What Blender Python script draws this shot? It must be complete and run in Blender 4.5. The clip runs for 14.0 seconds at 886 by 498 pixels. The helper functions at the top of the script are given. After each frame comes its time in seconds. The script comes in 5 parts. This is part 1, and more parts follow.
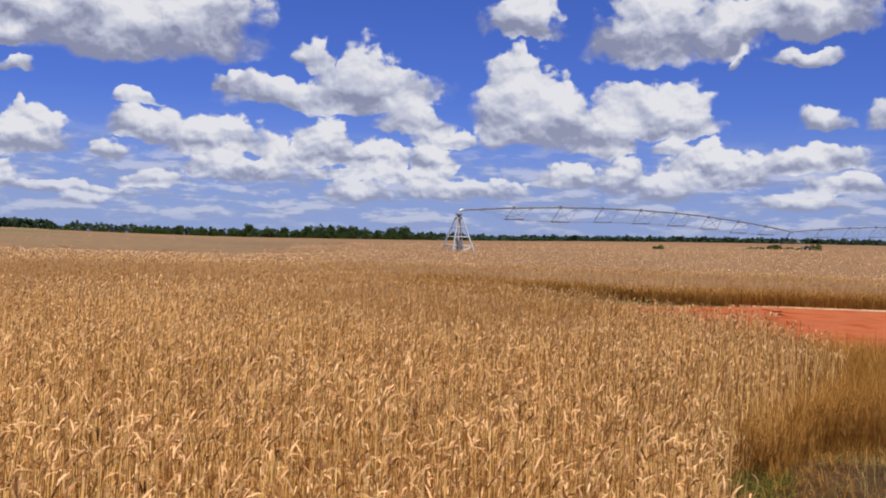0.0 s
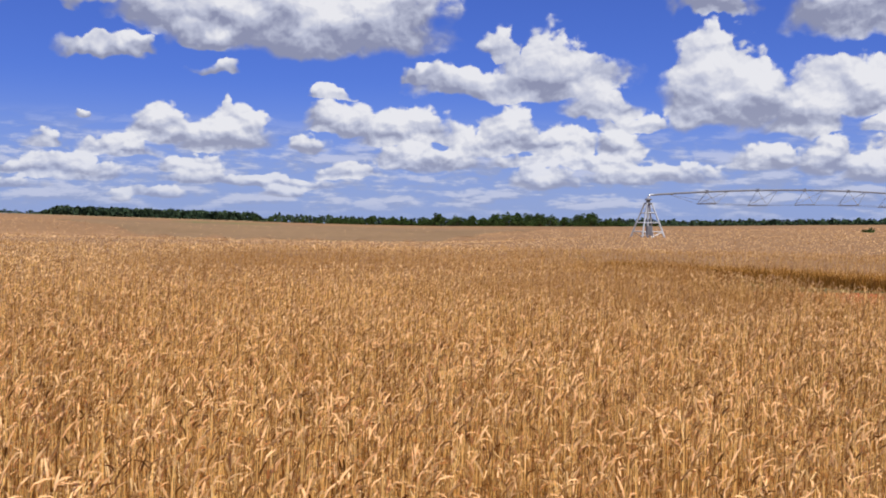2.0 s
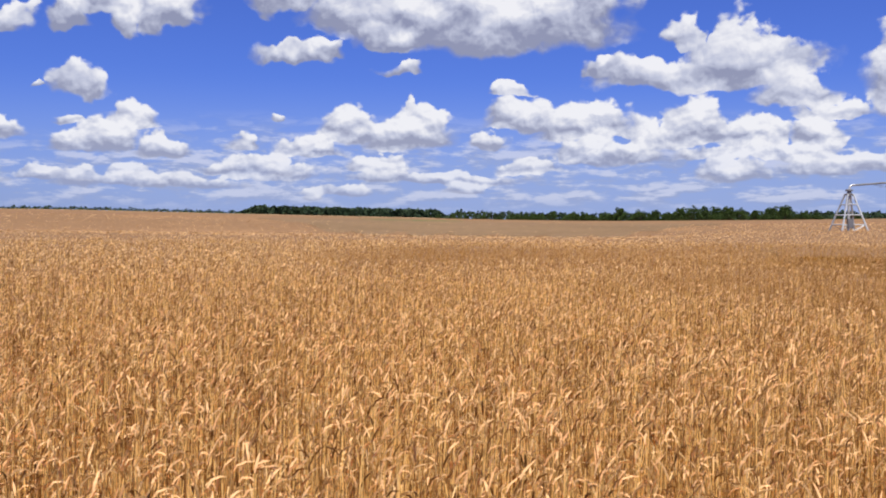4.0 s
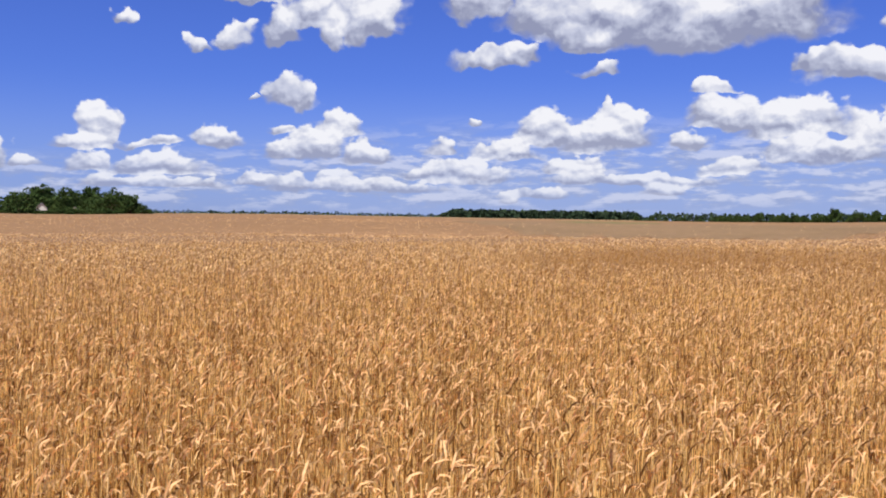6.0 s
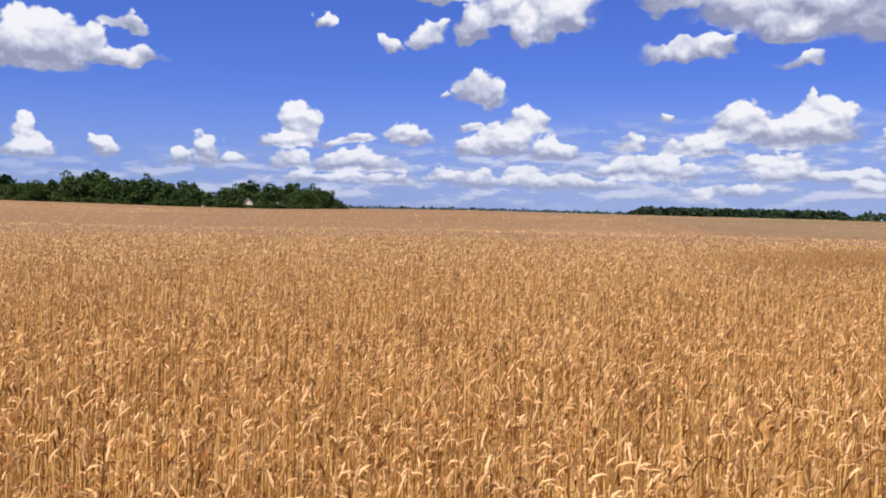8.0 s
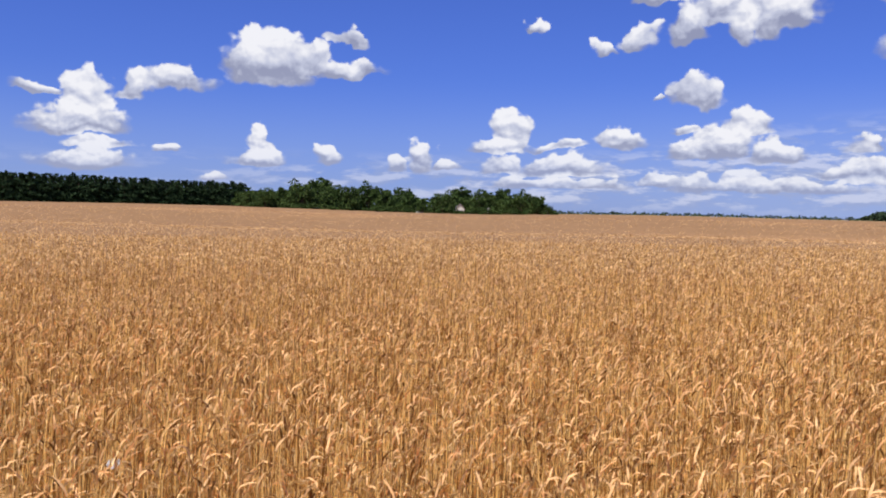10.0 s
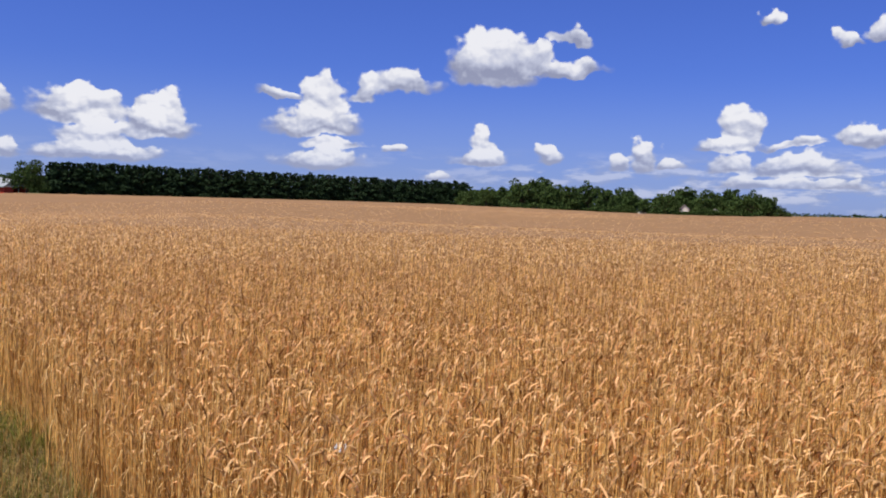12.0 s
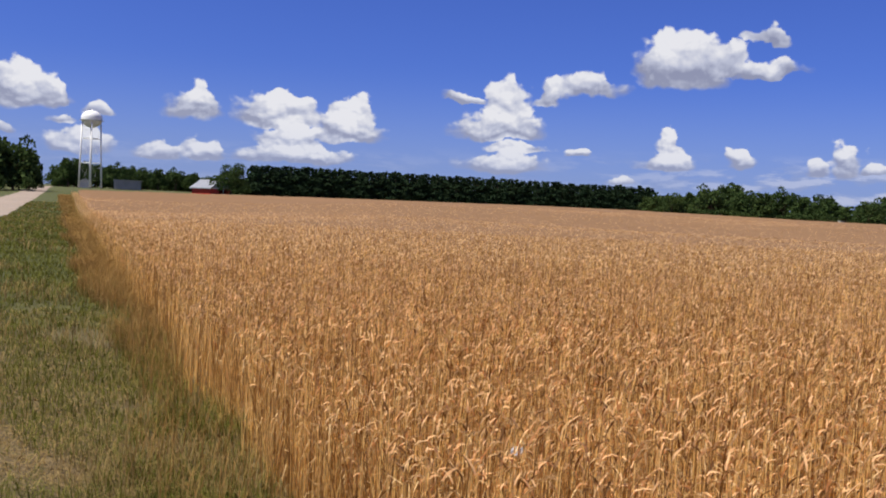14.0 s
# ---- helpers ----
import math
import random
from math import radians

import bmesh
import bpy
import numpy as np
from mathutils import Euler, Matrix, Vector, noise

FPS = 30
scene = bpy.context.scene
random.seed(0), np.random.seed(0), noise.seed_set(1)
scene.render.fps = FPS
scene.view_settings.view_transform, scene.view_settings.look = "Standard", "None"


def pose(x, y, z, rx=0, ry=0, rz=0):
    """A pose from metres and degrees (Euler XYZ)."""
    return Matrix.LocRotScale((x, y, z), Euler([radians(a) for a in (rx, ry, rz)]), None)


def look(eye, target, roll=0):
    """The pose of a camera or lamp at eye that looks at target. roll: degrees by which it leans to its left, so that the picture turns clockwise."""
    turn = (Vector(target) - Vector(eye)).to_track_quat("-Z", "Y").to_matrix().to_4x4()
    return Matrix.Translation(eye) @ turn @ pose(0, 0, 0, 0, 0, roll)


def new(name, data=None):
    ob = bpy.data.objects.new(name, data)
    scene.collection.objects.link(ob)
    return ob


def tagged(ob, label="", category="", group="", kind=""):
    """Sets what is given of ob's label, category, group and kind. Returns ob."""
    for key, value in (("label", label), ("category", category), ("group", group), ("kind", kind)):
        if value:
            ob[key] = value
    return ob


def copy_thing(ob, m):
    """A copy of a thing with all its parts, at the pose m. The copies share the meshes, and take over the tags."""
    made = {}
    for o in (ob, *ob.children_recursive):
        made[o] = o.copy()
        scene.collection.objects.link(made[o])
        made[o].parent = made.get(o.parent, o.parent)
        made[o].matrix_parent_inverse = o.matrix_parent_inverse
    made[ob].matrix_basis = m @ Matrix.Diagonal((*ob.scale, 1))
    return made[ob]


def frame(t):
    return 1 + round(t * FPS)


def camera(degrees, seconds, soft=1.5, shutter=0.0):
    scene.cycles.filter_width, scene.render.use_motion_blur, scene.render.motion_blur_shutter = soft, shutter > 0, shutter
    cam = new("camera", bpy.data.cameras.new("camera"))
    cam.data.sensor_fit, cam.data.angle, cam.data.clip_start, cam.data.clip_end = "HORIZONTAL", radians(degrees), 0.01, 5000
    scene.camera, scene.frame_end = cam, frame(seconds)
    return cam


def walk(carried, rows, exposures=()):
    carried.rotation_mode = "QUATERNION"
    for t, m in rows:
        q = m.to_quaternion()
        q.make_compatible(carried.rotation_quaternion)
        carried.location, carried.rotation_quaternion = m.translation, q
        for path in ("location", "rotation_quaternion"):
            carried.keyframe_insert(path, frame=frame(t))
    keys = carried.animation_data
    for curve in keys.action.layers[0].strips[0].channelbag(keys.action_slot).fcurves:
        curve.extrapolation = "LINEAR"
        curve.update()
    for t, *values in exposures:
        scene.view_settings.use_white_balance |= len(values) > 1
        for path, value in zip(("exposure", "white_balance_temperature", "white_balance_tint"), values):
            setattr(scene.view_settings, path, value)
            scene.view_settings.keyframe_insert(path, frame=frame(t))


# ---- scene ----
EYE = 1.7
cam = camera(52.21, 14.0, soft=1.95)
walk(cam, [
    (0.0, pose(0, 0, EYE, 89.83, -1.72, 0.00)),
    (0.5, pose(0, 0, EYE, 89.61, -1.46, 3.19)),
    (1.0, pose(0, 0, EYE, 89.35, -1.35, 6.23)),
    (1.5, pose(0, 0, EYE, 89.06, -1.16, 8.82)),
    (2.0, pose(0, 0, EYE, 88.76, -0.96, 11.80)),
    (2.5, pose(0, 0, EYE, 88.69, -0.83, 15.14)),
    (3.0, pose(0, 0, EYE, 88.67, -0.78, 17.91)),
    (5.5, pose(0, 0, EYE, 88.23, -0.00, 32.20)),
    (6.0, pose(0, 0, EYE, 88.47, -0.20, 35.56)),
    (6.5, pose(0, 0, EYE, 88.59, -0.52, 38.58)),
    (7.0, pose(0, 0, EYE, 88.51, -0.79, 41.55)),
    (7.5, pose(0, 0, EYE, 88.29, -0.82, 44.33)),
    (10.0, pose(0, 0, EYE, 88.31, -0.96, 60.56)),
    (10.5, pose(0, 0, EYE, 88.30, -0.89, 63.71)),
    (11.0, pose(0, 0, EYE, 88.18, -1.00, 67.25)),
    (11.5, pose(0, 0, EYE, 88.07, -1.26, 70.88)),
    (12.0, pose(0, 0, EYE, 87.97, -1.67, 74.41)),
    (12.5, pose(0, 0, EYE, 87.89, -1.89, 77.77)),
    (13.0, pose(0, 0, EYE, 87.82, -2.04, 80.55)),
    (13.5, pose(0, 0, EYE, 87.84, -2.18, 83.50)),
    (14.0, pose(0, 0, EYE, 87.83, -2.51, 85.87)),
], [(0.0, 0.38), (3.0, 0.52), (7.0, 0.62), (11.0, 0.58), (14.0, 0.44)])

# ---- light ----
SUN_AZ, SUN_EL = 290.0, 62.0


def lamp_sun():
    data = bpy.data.lights.new("sun", "SUN")
    data.energy, data.angle, data.color = 5.0, radians(0.53), (1.0, 0.95, 0.87)
    ob = new("sun", data)
    a, e = radians(SUN_AZ), radians(SUN_EL)
    way = Vector((math.cos(e) * math.cos(a), math.cos(e) * math.sin(a), math.sin(e)))
    ob.matrix_world = look(way * 300, (0, 0, 0))


lamp_sun()

world = bpy.data.worlds.new("sky")
scene.world = world
world.use_nodes = True
WN, WL = world.node_tree.nodes, world.node_tree.links
WN.clear()


def wput(sock, value):
    if isinstance(value, bpy.types.NodeSocket):
        WL.new(value, sock)
    else:
        sock.default_value = value


def wmath(op, a, b=None, c=None, clamp=False):
    n = WN.new("ShaderNodeMath")
    n.operation, n.use_clamp = op, clamp
    for s, v in zip(n.inputs, (a, b, c)):
        if v is not None:
            wput(s, v)
    return n.outputs[0]


def wvec(op, a, b=None, c=None):
    n = WN.new("ShaderNodeVectorMath")
    n.operation = op
    for s, v in zip(n.inputs, (a, b, c)):
        if v is not None:
            wput(s, v)
    return n.outputs["Value"] if op in ("LENGTH", "DOT_PRODUCT") else n.outputs["Vector"]


def wramp(value, lo, hi, a=0.0, b=1.0):
    n = WN.new("ShaderNodeMapRange")
    n.interpolation_type = "SMOOTHSTEP"
    for s, v in zip(n.inputs, (value, lo, hi, a, b)):
        wput(s, v)
    return n.outputs["Result"]


def wline(value, lo, hi):
    n = WN.new("ShaderNodeMapRange")
    n.interpolation_type, n.clamp = "LINEAR", True
    for s, v in zip(n.inputs, (value, lo, hi, 0.0, 1.0)):
        wput(s, v)
    return n.outputs["Result"]


def wnoise(vector, scale, detail, rough=0.55):
    n = WN.new("ShaderNodeTexNoise")
    n.noise_dimensions = "3D"
    wput(n.inputs["Vector"], vector)
    n.inputs["Scale"].default_value, n.inputs["Detail"].default_value, n.inputs["Roughness"].default_value = scale, detail, rough
    return n.outputs["Fac"], n.outputs["Color"]


def wmix(fac, a, b, kind="MIX"):
    n = WN.new("ShaderNodeMix")
    n.data_type, n.blend_type = "RGBA", kind
    wput(n.inputs[0], fac), wput(n.inputs[6], a), wput(n.inputs[7], b)
    return n.outputs[2]


# directions in degrees: across from the middle of the sweep, and up from the horizon
MID = 135.0
w_dir = wvec("NORMALIZE", WN.new("ShaderNodeTexCoord").outputs["Generated"])
w_az = wmath("ARCTAN2", wvec("DOT_PRODUCT", w_dir, (-math.sin(radians(MID)), math.cos(radians(MID)), 0)),
             wvec("DOT_PRODUCT", w_dir, (math.cos(radians(MID)), math.sin(radians(MID)), 0)))
w_el = wmath("ARCSINE", wvec("DOT_PRODUCT", w_dir, (0, 0, 1)))
w_comb = WN.new("ShaderNodeCombineXYZ")
wput(w_comb.inputs[0], wmath("MULTIPLY", w_az, 57.2958)), wput(w_comb.inputs[1], wmath("MULTIPLY", w_el, 57.2958))
W_P, W_EL = w_comb.outputs[0], wmath("MULTIPLY", w_el, 57.2958)

# billows: rounded heads at several sizes swell the outlines, more in the near, high clouds
def wheads(vector, scale, detail, rough):
    n = WN.new("ShaderNodeTexVoronoi")
    n.voronoi_dimensions, n.feature, n.normalize = "2D", "SMOOTH_F1", True
    wput(n.inputs["Vector"], vector)
    for key, value in (("Scale", scale), ("Detail", detail), ("Roughness", rough), ("Smoothness", 0.35)):
        n.inputs[key].default_value = value
    return n.outputs["Distance"]


w_amp = wmath("MULTIPLY_ADD", wmath("MAXIMUM", W_EL, 0.0), 0.13, 0.35)
billow_fac, billow_col = wnoise(W_P, 0.45, 3.0, 0.5)
w_ampv = WN.new("ShaderNodeCombineXYZ")
wput(w_ampv.inputs[0], wmath("MULTIPLY", w_amp, 2.4)), wput(w_ampv.inputs[1], wmath("MULTIPLY", w_amp, 1.5))
w_warp = wvec("MULTIPLY", wvec("SUBTRACT", billow_col, (0.5, 0.5, 0.5)), w_ampv.outputs[0])
W_Q = wvec("ADD", W_P, w_warp)
cloud_field = [9.0, 9.0]


def cloud(across, up, half_width, rise, body=1.0):
    """A heap cloud: a flat base at up degrees, domed rise degrees above it; a body under 1 is thinner."""
    q = wvec("MULTIPLY_ADD", W_Q, (1 / half_width, 1 / rise, 0), (-across / half_width, -up / rise, 0))
    low = wvec("MAXIMUM", q, wvec("MULTIPLY", q, (1, -4.0, 1)))
    d = wvec("LENGTH", low)
    if body < 1:
        d = wmath("ADD", d, (1 - body) * 0.8)
    cloud_field[0] = wmath("MINIMUM", cloud_field[0], d)
    cloud_field[1] = wmath("MINIMUM", cloud_field[1], wvec("LENGTH", wvec("MULTIPLY_ADD", q, (0.55, 1, 0), (0.07, -0.75, 0))))


cloud(-66.7, 13.48, 3.55, 2.39)
cloud(-66.7, 11.38, 2.04, 1.00)
cloud(-67.5, 7.76, 1.60, 0.94)
cloud(-71.4, 7.70, 1.70, 1.63)
cloud(-66.8, 5.25, 3.63, 1.43)
cloud(-69.0, 3.89, 3.51, 1.06, 0.90)
cloud(-66.4, 2.93, 3.04, 1.03, 0.85)
cloud(66.2, 5.68, 2.74, 2.20)
cloud(67.2, 3.73, 0.93, 0.79, 0.80)
cloud(-20.3, 11.89, 5.59, 4.47)
cloud(-28.0, 11.85, 5.63, 5.23)
cloud(-14.0, 10.19, 1.64, 1.00, 0.95)
cloud(-18.7, 11.01, 1.58, 1.16)
cloud(-33.9, 8.56, 3.10, 2.01, 0.95)
cloud(-36.8, 10.95, 1.40, 1.37)
cloud(-40.0, 8.95, 4.42, 3.03)
cloud(-42.9, 7.32, 2.37, 1.74, 0.95)
cloud(-45.2, 6.46, 3.01, 0.87, 0.82)
cloud(-49.6, 9.40, 1.96, 3.04)
cloud(-50.6, 7.10, 4.43, 3.70)
cloud(-54.7, 6.38, 2.42, 2.31)
cloud(-57.8, 7.71, 3.96, 2.83)
cloud(-59.7, 7.30, 2.46, 1.57)
cloud(-61.7, 4.41, 3.56, 2.31, 0.95)
cloud(-57.6, 12.40, 3.80, 3.84)
cloud(-62.1, 12.60, 2.68, 2.98)
cloud(-49.4, 13.50, 2.55, 2.50, 0.95)
cloud(-62.7, 11.41, 0.79, 0.59, 0.72)
cloud(-25.9, 8.09, 1.72, 0.70, 0.85)
cloud(-26.9, 6.14, 2.70, 1.78, 0.95)
cloud(-30.8, 5.88, 3.26, 1.80)
cloud(-37.3, 5.45, 2.21, 2.64)
cloud(-34.9, 4.99, 1.70, 1.62)
cloud(-40.7, 4.90, 2.42, 1.67)
cloud(-44.3, 4.86, 1.66, 1.67)
cloud(-32.1, 4.01, 3.98, 1.56, 0.95)
cloud(-41.0, 4.10, 6.50, 0.89, 0.85)
cloud(-39.4, 2.91, 2.22, 1.33, 0.95)
cloud(-14.1, 4.11, 1.62, 0.94, 0.95)
cloud(-17.5, 3.32, 2.19, 1.02, 0.95)
cloud(-23.1, 2.64, 1.48, 0.72, 0.90)
cloud(-23.2, 1.95, 1.57, 0.66, 0.80)
cloud(-13.5, 1.47, 0.85, 0.73, 0.65)
cloud(-27.3, 3.23, 2.50, 0.81, 0.95)
cloud(-56.0, 3.99, 1.71, 1.93)
cloud(-52.7, 4.17, 2.20, 1.29)
cloud(-58.5, 3.42, 2.10, 1.58, 0.95)
cloud(-46.0, 3.27, 4.71, 1.09, 0.95)
cloud(-58.9, 6.26, 1.22, 0.84, 0.95)
cloud(-62.6, 4.54, 2.49, 1.74)
cloud(10.5, 11.81, 0.86, 0.91, 0.80)
cloud(5.9, 10.62, 0.82, 0.76, 0.80)
cloud(3.9, 10.95, 1.25, 1.40, 0.95)
cloud(0.6, 11.44, 1.54, 1.54)
cloud(2.0, 13.42, 1.94, 1.33, 0.95)
cloud(-3.1, 12.54, 3.84, 2.68)
cloud(-2.3, 11.27, 1.10, 1.63, 0.85)
cloud(-4.7, 11.71, 1.75, 1.90, 0.95)
cloud(0.0, 7.56, 1.74, 1.53, 0.95)
cloud(2.2, 7.77, 0.93, 0.34, 0.70)
cloud(-2.8, 5.85, 1.76, 1.46, 0.95)
cloud(0.5, 5.78, 1.16, 0.64, 0.75)
cloud(-1.3, 4.44, 1.95, 1.62)
cloud(0.2, 4.29, 1.56, 1.02)
cloud(-4.5, 4.01, 1.61, 1.39)
cloud(-9.5, 4.58, 1.17, 1.02, 0.95)
cloud(-11.5, 6.51, 0.60, 0.45, 0.85)
cloud(-13.3, 4.27, 2.28, 1.17)
cloud(-15.9, 5.31, 2.26, 1.94)
cloud(-18.9, 4.92, 2.29, 1.87)
cloud(-20.7, 5.17, 1.94, 2.28)
cloud(-19.9, 6.83, 0.49, 1.08)
cloud(-24.7, 4.83, 1.24, 0.98)
cloud(-25.8, 8.11, 1.60, 0.63, 0.85)
cloud(-26.4, 6.68, 2.09, 1.23)
cloud(-30.0, 5.62, 2.84, 1.83)
cloud(-30.7, 3.87, 1.93, 1.62)
cloud(-23.3, 2.47, 1.55, 1.00, 0.95)
cloud(-17.4, 3.18, 2.26, 0.67, 0.95)
cloud(-15.0, 1.75, 2.76, 0.62, 0.85)
cloud(-10.7, 2.88, 3.24, 1.33, 0.95)
cloud(-2.7, 2.53, 1.70, 0.89, 0.95)
cloud(0.2, 2.21, 1.69, 1.18, 0.90)
cloud(-7.7, 3.07, 1.71, 0.68, 0.80)
cloud(4.7, 5.03, 1.52, 1.16, 0.95)
cloud(11.4, 5.08, 1.25, 2.01)
cloud(12.2, 4.71, 1.97, 0.73, 0.95)
cloud(8.6, 4.78, 1.98, 0.48, 0.90)
cloud(11.8, 3.38, 1.52, 1.21, 0.95)
cloud(8.1, 3.13, 2.86, 1.23)
cloud(17.0, 3.53, 1.09, 1.82, 0.90)
cloud(18.7, 3.28, 0.78, 0.92, 0.85)
cloud(15.3, 3.46, 1.11, 0.53, 0.80)
cloud(2.4, 2.46, 1.45, 0.88, 0.85)
cloud(5.2, 2.35, 0.83, 0.53, 0.70)
cloud(-12.2, 10.03, 2.61, 1.18, 0.95)
cloud(-17.9, 12.15, 4.87, 3.54)
cloud(-26.0, 11.43, 6.51, 4.12)
cloud(-11.8, 13.27, 2.42, 1.99)
cloud(-19.1, 9.40, 1.99, 0.89, 0.70)
cloud(-31.6, 9.06, 0.74, 1.30)
cloud(-21.0, 2.60, 7.12, 0.70, 0.82)
cloud(-4.5, 2.18, 6.46, 0.73, 0.78)
cloud(8.8, 2.30, 6.06, 0.66, 0.80)
cloud(26.5, 8.86, 2.99, 2.58)
cloud(27.4, 9.98, 1.67, 1.66)
cloud(23.5, 9.43, 1.36, 1.51)
cloud(21.4, 9.02, 2.05, 1.16, 0.95)
cloud(21.6, 10.94, 1.28, 1.08, 0.85)
cloud(37.1, 6.25, 1.51, 2.34)
cloud(39.9, 7.11, 1.65, 0.51, 0.90)
cloud(37.6, 5.20, 3.16, 1.44)
cloud(34.7, 7.18, 0.92, 1.37)
cloud(31.9, 7.81, 2.16, 1.34)
cloud(36.5, 4.36, 2.21, 0.51, 0.95)
cloud(37.1, 3.06, 2.86, 1.33)
cloud(32.7, 3.99, 0.95, 0.51, 0.80)
cloud(26.9, 3.94, 0.83, 2.09)
cloud(27.4, 3.55, 1.92, 0.84)
cloud(23.0, 3.71, 0.93, 0.99, 0.90)
cloud(29.9, 2.43, 1.31, 0.50, 0.80)
cloud(51.3, 5.31, 2.69, 1.73)
cloud(51.3, 6.07, 1.57, 1.31)
cloud(47.3, 4.61, 2.57, 1.53)
cloud(46.8, 5.82, 1.63, 1.39)
cloud(50.4, 3.02, 4.33, 1.05, 0.95)
cloud(50.7, 3.96, 2.15, 1.29)
cloud(56.4, 5.49, 1.67, 1.74, 0.95)
cloud(58.4, 2.69, 1.48, 0.99)
cloud(56.0, 3.02, 1.35, 1.13)
cloud(62.8, 2.96, 2.07, 1.17)
cloud(61.9, 5.04, 1.08, 0.77, 0.90)
cloud(64.1, 5.70, 0.56, 1.55)
cloud(63.8, 4.41, 0.85, 0.72, 0.80)


def finish_sky():
    sky = WN.new("ShaderNodeTexSky")
    sky.sky_type, sky.sun_disc = "NISHITA", False
    sky.sun_elevation, sky.sun_rotation = radians(SUN_EL), radians(90 - SUN_AZ)
    sky.air_density, sky.dust_density, sky.ozone_density, sky.altitude = 1.0, 0.6, 3.0, 60
    blue = wmix(1.0, sky.outputs[0], (0.52, 0.70, 1.66, 1), "MULTIPLY")
    d, d2 = cloud_field
    west = wmath("MULTIPLY", w_az, 57.3)
    near = wramp(W_EL, 4.0, 11.0)

    def puffs(shift):
        """Swelling masses, large in the near clouds high up and small in the far ones."""
        at = wvec("ADD", wvec("MULTIPLY_ADD", w_warp, (0.3, 0.3, 0), W_P), (shift[0], shift[1], 0))
        big, _ = wnoise(wvec("MULTIPLY", at, (0.34, 0.5, 0)), 1.0, 6.0, 0.52)
        at = wvec("ADD", wvec("MULTIPLY_ADD", w_warp, (0.25, 0.25, 0), W_P), (shift[0] * 0.45, shift[1] * 0.45, 0))
        small, _ = wnoise(wvec("MULTIPLY", at, (0.75, 1.1, 0)), 1.0, 5.0, 0.5)
        return wmath("MULTIPLY_ADD", near, wmath("SUBTRACT", big, small), small)

    mass = puffs((0.0, 0.0))
    relief = wmath("SUBTRACT", mass, puffs((-0.25, 0.6)))
    calm = wvec("MULTIPLY_ADD", w_warp, (0.35, 0.35, 0), W_P)
    heads = wheads(calm, 1.0, 2.0, 0.5)
    heads_lit = wheads(wvec("ADD", calm, (-0.08, 0.22, 0)), 1.0, 2.0, 0.5)
    depth = wmath("SUBTRACT", d2, 0.62)
    # crisp heads above, ragged soft bases below
    edge = wmath("MULTIPLY_ADD", wmath("SUBTRACT", 0.5, mass), wramp(depth, -0.4, 0.4, 1.3, 0.7), d)
    edge = wmath("MULTIPLY_ADD", wmath("SUBTRACT", heads, 0.3), wramp(depth, -0.4, 0.3, 0.55, 0.1), edge)
    alpha = wramp(edge, wramp(depth, -0.4, 0.3, 1.08, 1.16), wramp(depth, -0.4, 0.3, 0.93, 0.62))

    # flat-based banks in layers far off, low over the horizon
    def banks(vector):
        n, _ = wnoise(wvec("MULTIPLY", vector, (0.24, 1.0, 1)), 1.0, 5.0, 0.6)
        return wmath("MULTIPLY_ADD", heads, -0.16, n)

    flat = wvec("MULTIPLY_ADD", w_warp, (0.5, 0.25, 0), W_P)
    streak = banks(flat)
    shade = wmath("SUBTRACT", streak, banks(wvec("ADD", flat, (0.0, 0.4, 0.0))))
    east = wramp(west, 12.0, -12.0)
    low = wmath("MULTIPLY", wramp(W_EL, wmath("MULTIPLY_ADD", east, 2.6, 4.6), wmath("MULTIPLY_ADD", east, 1.4, 2.8)), wramp(W_EL, 0.5, 1.8))
    veil = wmath("MULTIPLY", wmath("MULTIPLY", wramp(streak, 0.38, 0.52), low), wramp(west, 42.0, 8.0, 0.10, 0.6))
    haze = wmath("MULTIPLY", wramp(W_EL, 9.5, 0.0), wmath("MULTIPLY_ADD", east, 0.30, 0.52))
    # high fair-weather clouds over and behind the camera
    heaps, _ = wnoise(wvec("MULTIPLY", W_P, (0.06, 0.09, 1)), 1.0, 4.0, 0.55)
    over = wmath("MULTIPLY", wramp(heaps, 0.52, 0.62), wmath("MAXIMUM", wramp(W_EL, 22.0, 30.0), wramp(wmath("ABSOLUTE", w_az), 1.6, 1.8)))
    # the tops are lit, the bases grey; the relief breaks the tops into heads
    soft = wmath("MULTIPLY_ADD", wmath("SUBTRACT", 0.5, mass), 0.9, depth)
    lit = wmath("ADD", wline(soft, 0.17, -0.46), wmath("MULTIPLY", relief, 1.5))
    lit = wmath("MULTIPLY_ADD", wmath("SUBTRACT", heads_lit, heads), 0.7, lit, clamp=True)
    lit = wmath("ADD", lit, wramp(west, -5.0, 40.0, 0.0, 0.03), clamp=True)
    lit = wmath("ADD", lit, wramp(W_EL, 10.0, 6.0, 0.0, 0.08), clamp=True)
    body = wmix(wline(lit, 0.0, 0.5), (3.9, 4.2, 6.1, 1), (7.4, 7.8, 9.7, 1))
    body = wmix(wline(lit, 0.5, 1.0), body, (11.9, 11.9, 12.5, 1))
    sheet = wmix(wramp(shade, -0.05, 0.10), (4.7, 5.4, 8.0, 1), (9.6, 9.8, 11.4, 1))
    col = wmix(haze, blue, (4.5, 5.8, 10.0, 1))
    col = wmix(veil, col, sheet)
    col = wmix(wmath("MULTIPLY", over, 0.85), col, (9.5, 9.6, 10.0, 1))
    thin = wramp(W_EL, 0.5, 6.0, 0.66, 0.98)
    col = wmix(wmath("MULTIPLY", alpha, thin), col, body)
